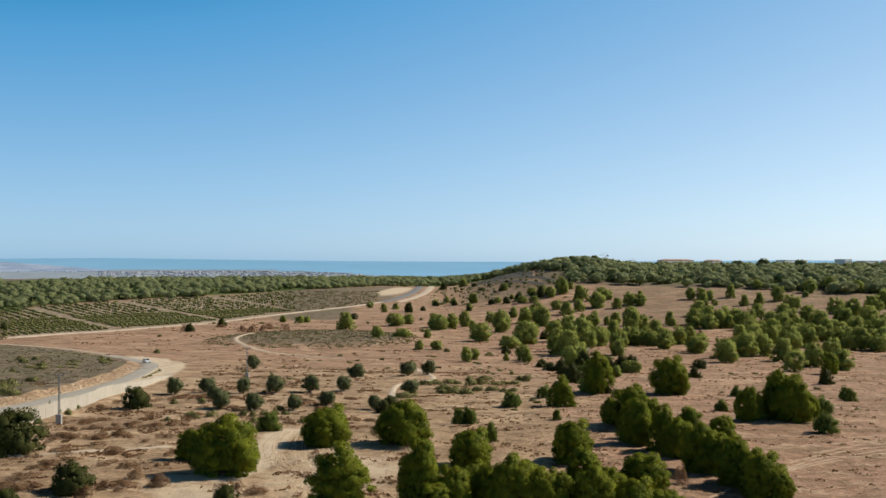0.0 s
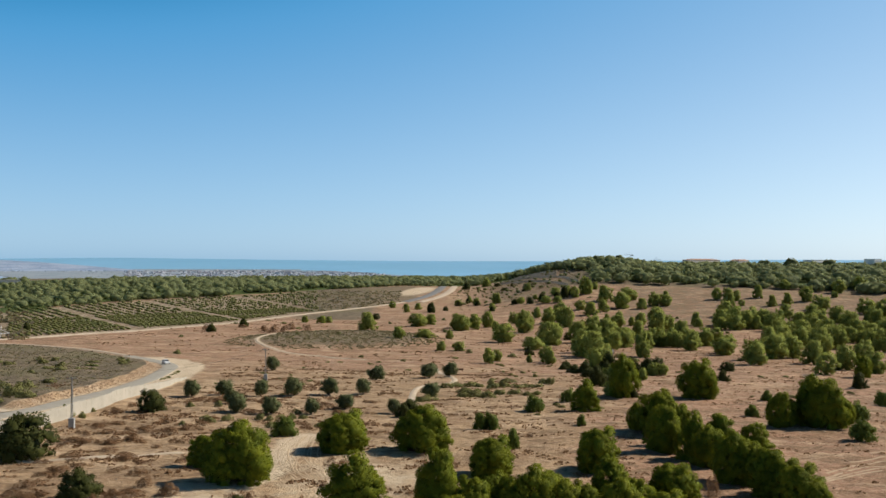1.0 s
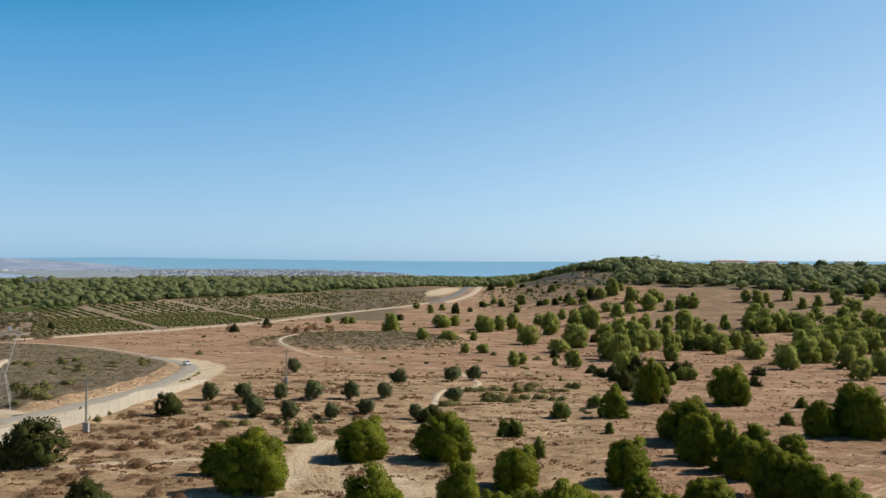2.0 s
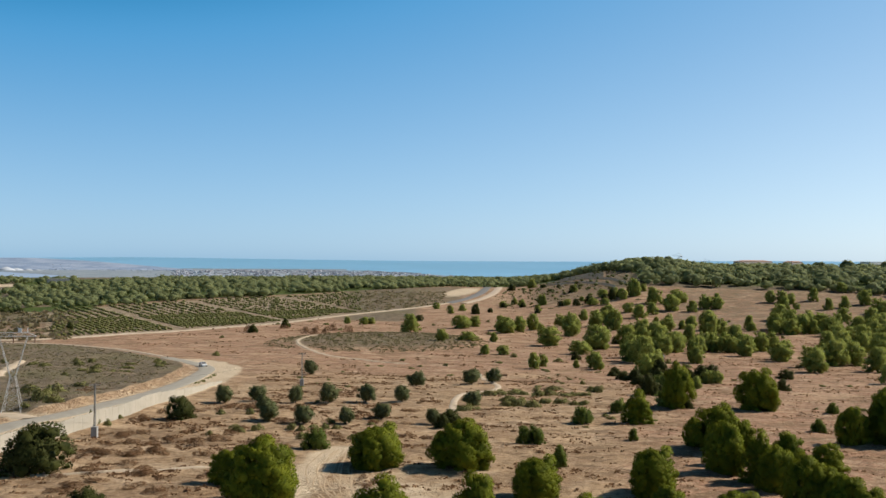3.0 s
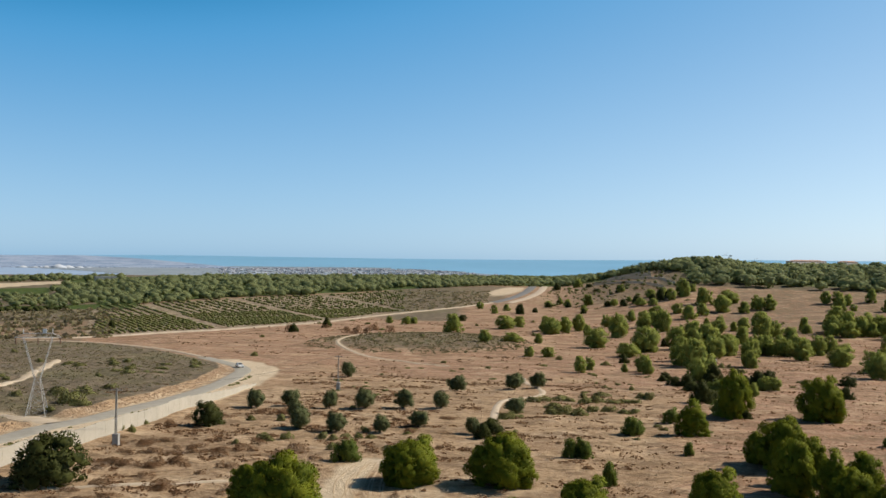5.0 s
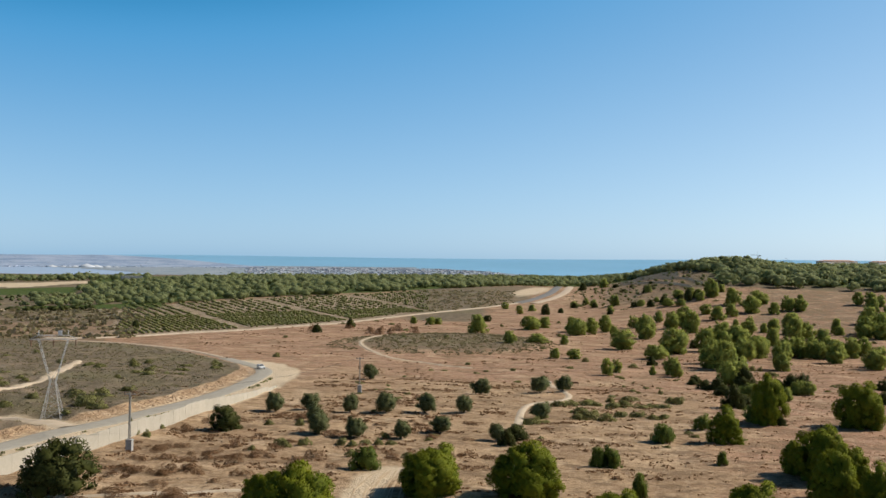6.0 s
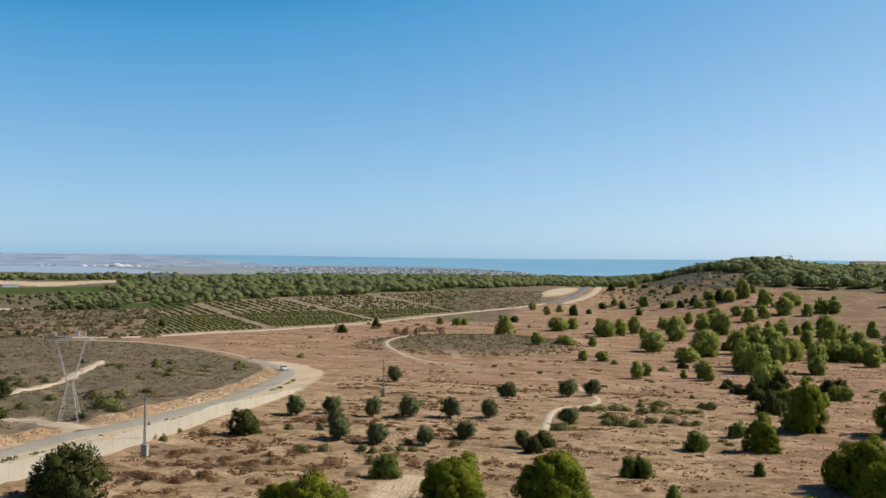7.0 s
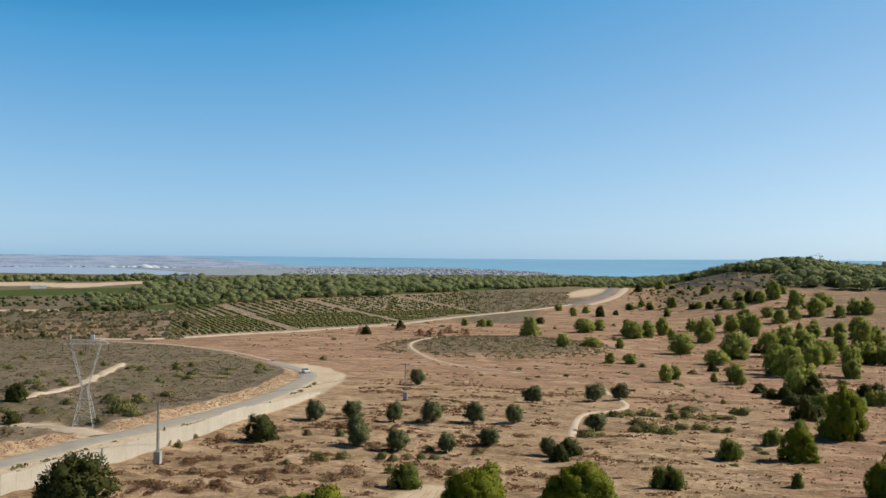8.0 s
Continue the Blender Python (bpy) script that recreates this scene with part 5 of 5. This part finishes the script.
def bench(x, y, turn):
    ob = tagged(new("bench"), "brown wooden bench beside the olive trees", "bench")
    part("seat", Mesh().box((0, 0, 0.42), (2.2, 0.5, 0.08)), WOOD, ob)
    part("backrest", Mesh().box((0, 0.24, 0.5), (2.2, 0.07, 0.45)), WOOD, ob)
    for k in (-0.9, 0.9):
        part("leg", Mesh().box((k, 0, 0), (0.1, 0.45, 0.43)), WOOD, ob)
    ob.matrix_basis = pose(x, y, gz(x, y), 0, 0, turn)


bench(-29.0, 300.4, 10)


def boulder(x, y, s, seed):
    rng = np.random.default_rng(seed)
    bm = bmesh.new()
    bmesh.ops.create_icosphere(bm, subdivisions=2, radius=s)
    for v in bm.verts:
        v.co *= 1 + 0.35 * noise.noise(v.co / s * 1.3 + Vector((seed, 0, 0)))
        v.co.z = v.co.z * 0.65
    me = bpy.data.meshes.new("boulder")
    bm.to_mesh(me)
    bm.free()
    me.materials.append(PALE_STONE)
    ob = tagged(new("boulder", me), "pale limestone boulder on dry soil", "boulder", "pale boulders")
    ob.location = (x, y, gz(x, y) + 0.2 * s)


PALE_STONE = surface("pale_stone", (0.56, 0.50, 0.40), (0.44, 0.38, 0.30), 1.0, 0.9)
BOULDERS = [(-38.1, 300.4, 1.2), (-37.0, 304.2, 0.9), (-90.1, 208.1, 0.5)]
for i, (x, y, s) in enumerate(BOULDERS):
    boulder(x, y, s, i)


# ---------------------------------------------------------------- hilltop buildings, cranes, terraces
def house(name, a, r, size, material, label, rows, cols, roof=True, turn=0.0, sink=1.0):
    """A plain building with rows of windows, placed by bearing and distance."""
    x, y = r * math.sin(radians(a)), r * math.cos(radians(a))
    ob = tagged(new(name), label, "building", "buildings on the hilltop")
    w, d, h = size
    part("wall", Mesh().box((0, 0, -3), (w, d, h + 3)), material, ob)
    if roof:
        part("roof", Mesh().box((0, 0, h), (w + 0.8, d + 0.8, 1.4), 0, 0.55), ROOF, ob)
    else:
        part("parapet", Mesh().box((0, 0, h), (w + 0.3, d + 0.3, 0.5)), material, ob)
    for i in range(rows):
        for j in range(cols):
            part("window", Mesh().box((-w / 2 + (j + 0.5) * w / cols, -d / 2 - 0.03, (i + 0.3) * h / rows), (0.38 * w / cols, 0.1, 0.36 * h / rows)), HAZED_PANE, ob)
    ob.matrix_basis = pose(x, y, gz(x, y) + 1.5 - sink, 0, 0, -a + turn)


house("apartment_building", 8.7, 1150, (64, 8, 10.5), HOUSE_TAN, "long ochre building above the treetops", 2, 12, True, 56)
house("apartment_building", 10.8, 1170, (22, 12, 10), HOUSE_TAN, "long ochre building above the treetops", 2, 6, True, 58)
house("apartment_building", 15.1, 1150, (44, 12, 10.5), HOUSE_WHITE, "low white building half hidden by trees", 2, 12, False, 57)
house("villa", 17.8, 1120, (14, 12, 11.5), HOUSE_WHITE, "white flat-roofed villa on the hilltop", 3, 4, False, 60)
house("villa", 19.0, 1140, (22, 12, 10), HOUSE_WHITE, "low white villa behind pine trees", 2, 5, False, 58)
house("villa", 20.0, 1150, (14, 10, 9.5), HOUSE_WHITE, "small white villa behind pine trees", 2, 4, True, 4)
house("farm_shed", -38.6, 1150, (16, 8, 2.2), HOUSE_WHITE, "long white farm shed beside a green field", 0, 0, False, 0)
house("farmhouse", -31.0, 1255, (24, 14, 6), CONCRETE_GREY, "grey unfinished building on a pale slope", 2, 6, False, 8)
wood("woodland", [(r * math.sin(radians(a)), r * math.cos(radians(a))) for a, r in ((11.3, 985), (11.7, 990), (12.0, 1000), (12.2, 985), (13.6, 990), (13.9, 1000), (15.6, 1000), (16.6, 990), (16.9, 1000), (18.4, 985), (10.0, 980), (5.2, 990), (4.0, 980), (3.4, 985), (2.6, 970), (2.9, 985))], 10.5, PINE_HAZED, "tall pines standing out on the hilltop", 38, 220, 0.6)


def crane(a, r, height, reach, turn):
    x, y = r * math.sin(radians(a)), r * math.cos(radians(a))
    ob = tagged(new("tower_crane"), "distant tower crane above the wooded hilltop", "crane", "tower cranes")
    mast = Mesh()
    for sx, sy in ((-1, -1), (1, -1), (1, 1), (-1, 1)):
        mast.tube([(0.7 * sx, 0.7 * sy, -4), (0.7 * sx, 0.7 * sy, height)], 0.16, 4)
    for k in range(int(height / 2)):
        mast.tube([(-0.7, -0.7, 2 * k), (0.7, -0.7, 2 * k + 2)], 0.1, 3)
    part("mast", mast, STEEL, ob)
    jib = Mesh()
    jib.tube([(-reach * 0.3, 0, height), (reach, 0, height)], 0.2, 4)
    jib.tube([(-reach * 0.3, 0, height), (0, 0, height + 4), (reach, 0, height)], 0.12, 4)
    for k in range(10):
        jib.tube([(reach * k / 10, 0, height), (reach * (k + 0.5) / 10, 0, height + 0.9), (reach * (k + 1) / 10, 0, height)], 0.08, 3)
    part("jib", jib, STEEL, ob)
    part("counterweight", Mesh().box((-reach * 0.28, 0, height - 1.6), (2.4, 1.2, 1.6)), CONCRETE_GREY, ob)
    ob.matrix_basis = pose(x, y, gz(x, y), 0, 0, turn)


crane(4.65, 1400, 21, 10, 160)
crane(6.1, 1500, 20, 9, 20)


def terraces():
    for k, (off, a0, a1) in enumerate(((0, -3.0, 1.6), (-45, -3.0, 1.0), (24, -2.2, 0.3), (44, -2.1, 0.3), (64, -2.0, 0.2), (82, -1.9, 0.0))):
        m = Mesh()
        rng = np.random.default_rng(80 + k)
        for a in np.arange(a0, a1, 0.05):
            w = radians(a)
            rr = np.interp(a, (-2.9, 1.5), (1004, 812)) + off + 6 * noise.noise((a * 0.8, k, 0.0))
            x, y = rr * math.sin(w), rr * math.cos(w)
            m.box((x, y, gz(x, y) - 0.5), (rng.uniform(0.7, 1.0), 0.8, rng.uniform(1.9, 2.7)), -w, 0.85)
        thing("terrace_wall", m, PALE_STONE, "low dry-stone wall of an old terrace", "terrace wall", kind="structure")


terraces()


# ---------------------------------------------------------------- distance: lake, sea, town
# blue-grey distance haze is painted into the colours of both land sheets
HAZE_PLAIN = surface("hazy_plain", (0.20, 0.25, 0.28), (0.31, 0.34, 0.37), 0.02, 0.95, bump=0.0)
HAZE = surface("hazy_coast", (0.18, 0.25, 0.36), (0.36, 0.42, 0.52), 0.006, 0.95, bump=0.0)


def sheet(name, a0, a1, r0, r1, lift, material, label, category, taper=False, slant=0.0, least=-99.0, shore=None):
    m = Mesh()
    A, T = np.meshgrid(np.linspace(a0, a1, 60), np.linspace(0, 1, 14))
    R = r0 + T * ((np.interp(A, (a1 - 9, a1), (r1, r0 + 260)) if taper else r1) - r0)
    if slant:
        near = np.interp(A, (a0, a0 + slant), (r1 - 60, r0))
        R = near + T * ((np.interp(A, (shore, shore + 8), (r1, r0 + 200)) if shore else r1) - near)
    A = np.radians(A)
    X, Y = R * np.sin(A), R * np.cos(A)
    Z = np.full(X.shape, -17.0) if lift is None else np.maximum(land(X, Y) + lift, least)
    k = 60
    fs = [(i * k + j, (i + 1) * k + j, (i + 1) * k + j + 1, i * k + j + 1) for i in range(13) for j in range(59)]
    return thing(name, m.add(np.stack([X, Y, Z], -1), fs), material, label, category, kind="structure", smooth=True)


sheet("water", -50, 30, 4280, 5290, 0.8, SEA, "calm blue sea reaching the horizon", "sea")
sheet("water", -15, 3.5, 2150, 4300, 0.75, SEA, "calm blue sea close to the shore", "sea", False, 0.0, -16.8)
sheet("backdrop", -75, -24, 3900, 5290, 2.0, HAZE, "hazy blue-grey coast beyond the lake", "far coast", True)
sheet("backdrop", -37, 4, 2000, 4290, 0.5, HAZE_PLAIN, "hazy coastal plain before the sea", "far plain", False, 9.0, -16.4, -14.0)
sheet("water", -70, -27.0, 2000, 3900, None, SALT_WATER, "pale grey-blue salt lake before the far town", "lake")


def town(name, spots, material, label, seed, low, high):
    rng = np.random.default_rng(seed)
    m = Mesh()
    for x, y in spots:
        s = rng.uniform(0.6, 2.2)
        m.box((x, y, max(-16.6, float(land(x, y))) - 1), (7 * s, 5 * s, rng.uniform(low, high)), rng.uniform(0, 1.5))
    thing(name, m, material, label, "town", kind="stuff")


# town and tree colours below are tinted bluish to stand in for haze
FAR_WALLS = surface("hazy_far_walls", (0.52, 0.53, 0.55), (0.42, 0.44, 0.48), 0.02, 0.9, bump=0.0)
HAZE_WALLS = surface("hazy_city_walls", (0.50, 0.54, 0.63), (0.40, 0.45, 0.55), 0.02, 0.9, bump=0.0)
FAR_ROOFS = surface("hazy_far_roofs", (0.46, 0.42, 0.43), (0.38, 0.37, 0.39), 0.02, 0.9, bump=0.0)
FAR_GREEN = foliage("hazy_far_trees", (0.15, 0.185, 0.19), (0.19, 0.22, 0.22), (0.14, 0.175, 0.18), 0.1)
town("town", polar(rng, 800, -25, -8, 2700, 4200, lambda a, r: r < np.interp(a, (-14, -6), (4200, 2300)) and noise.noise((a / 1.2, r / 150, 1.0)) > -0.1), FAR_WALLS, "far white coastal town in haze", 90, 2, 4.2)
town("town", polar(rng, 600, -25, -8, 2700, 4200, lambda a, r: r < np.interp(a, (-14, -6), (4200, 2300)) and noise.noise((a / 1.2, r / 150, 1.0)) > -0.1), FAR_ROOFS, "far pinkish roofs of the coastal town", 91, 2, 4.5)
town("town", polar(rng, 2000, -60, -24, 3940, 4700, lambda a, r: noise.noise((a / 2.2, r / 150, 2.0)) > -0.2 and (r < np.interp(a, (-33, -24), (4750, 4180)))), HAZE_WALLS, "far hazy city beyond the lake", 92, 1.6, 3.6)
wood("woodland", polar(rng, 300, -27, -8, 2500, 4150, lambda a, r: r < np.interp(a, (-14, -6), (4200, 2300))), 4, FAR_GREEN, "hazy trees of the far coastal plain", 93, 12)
m = Mesh()
for a, r, s in ((-35.6, 3880, 22), (-35.0, 3880, 16), (-34.4, 3890, 20), (-33.8, 3880, 34), (-33.3, 3890, 26), (-32.7, 3880, 20), (-32.2, 3885, 14)):
    w = radians(a)
    m.tube([(r * math.sin(w), r * math.cos(w), -20 + 0.6 * s * q) for q in (0, 0.55, 0.8)], [s * 1.3, s * 0.5, s * 0.1], 12)
thing("salt_heap", m, SALT, "bright white heaps of salt beside the lake", "salt heaps", kind="stuff", smooth=True)


def marker_post(x, y):
    ob = tagged(new("marker_post"), "thin pale post standing among the pines", "post")
    part("shaft", Mesh().tube([(0, 0, -0.2), (0, 0, 3.2)], 0.09, 8), CONCRETE_GREY, ob)
    part("plate", Mesh().box((0, 0, 2.6), (0.6, 0.12, 0.9)), CAR_PAINT, ob, "white plate")
    ob.matrix_basis = pose(x, y, gz(x, y))


marker_post(23.2, 373.8)

def stones(name, spots, low, high, material, label, seed):
    """Small stones and clods, each an uneven five-sided lump."""
    rng = np.random.default_rng(seed)
    m = Mesh()
    form = np.array([(1, 0, 0), (0.3, 0.95, 0), (-0.8, 0.6, 0), (-0.8, -0.6, 0), (0.3, -0.95, 0), (0.1, 0.1, 0.7)])
    P = np.array(spots)
    for (x, y), z in zip(P, ground_z(P[:, 0], P[:, 1])):
        s = rng.uniform(low, high)
        m.add((form + 0.25 * rng.normal(size=(6, 3))) * s + np.array([x, y, z - 0.02]), [(0, 1, 5), (1, 2, 5), (2, 3, 5), (3, 4, 5), (4, 0, 5)])
    thing(name, m, material, label, "stones", kind="stuff")


FIELD_STONE = surface("field_stone", (0.46, 0.35, 0.23), (0.36, 0.26, 0.165), 1.0, 0.95)
loose = scatter(rng, 5500, (-100, 90, 98, 300), lambda x, y: clear_of_roads(x, y) & (x > -0.6 * y) & (x < 0.42 * y) & (patch(x, y, 16, 9, 12.0) > -0.05))
stones("stones", loose[:2800], 0.06, 0.22, FIELD_STONE, "pale loose stones over the dry field", 61)
stones("clods", loose[2800:4600], 0.07, 0.24, CLAY, "tan clods of earth over the dry field", 62)

# tyre tracks in the loose soil
RUT = surface("rutted_soil", (0.40, 0.29, 0.18), (0.52, 0.385, 0.245), 0.5, 0.95)
for o, bend in ((-2.6, 0.0), (-0.4, 0.9), (1.3, -0.7), (4.4, 0.4), (6.1, -1.2), (9.6, 0.8), (13.0, -0.5)):
    line = [(-42 + o * 0.45, 162 - 0.2 * o), (-40.5 + o * 0.8 + bend, 148 - 0.5 * o), (-36 + o * 0.9 - bend, 134 - 0.7 * o), (-30 + o * 0.9 + 0.5 * bend, 122 - 0.5 * o), (-27 + o, 104)]
    for d in (-0.75, 0.75):
        strip("tyre_track", [(x + d, y + 0.2 * d) for x, y in line], 0.13, 0.13, 0.05, RUT, "faint tyre track in loose sandy soil", "tyre track", 2.0, 2, 0.0)
for k in range(7):
    o = 5.5 * k
    line = [(22 + o, 118 + 1.5 * o), (34 + o, 134 + 1.2 * o), (48 + o, 146 + 0.9 * o), (66 + o, 154 + 0.8 * o)]
    strip("tyre_track", line, 0.25, 0.25, 0.05, RUT, "faint furrow across the bare slope", "furrow", 2.0, 2, 0.0)
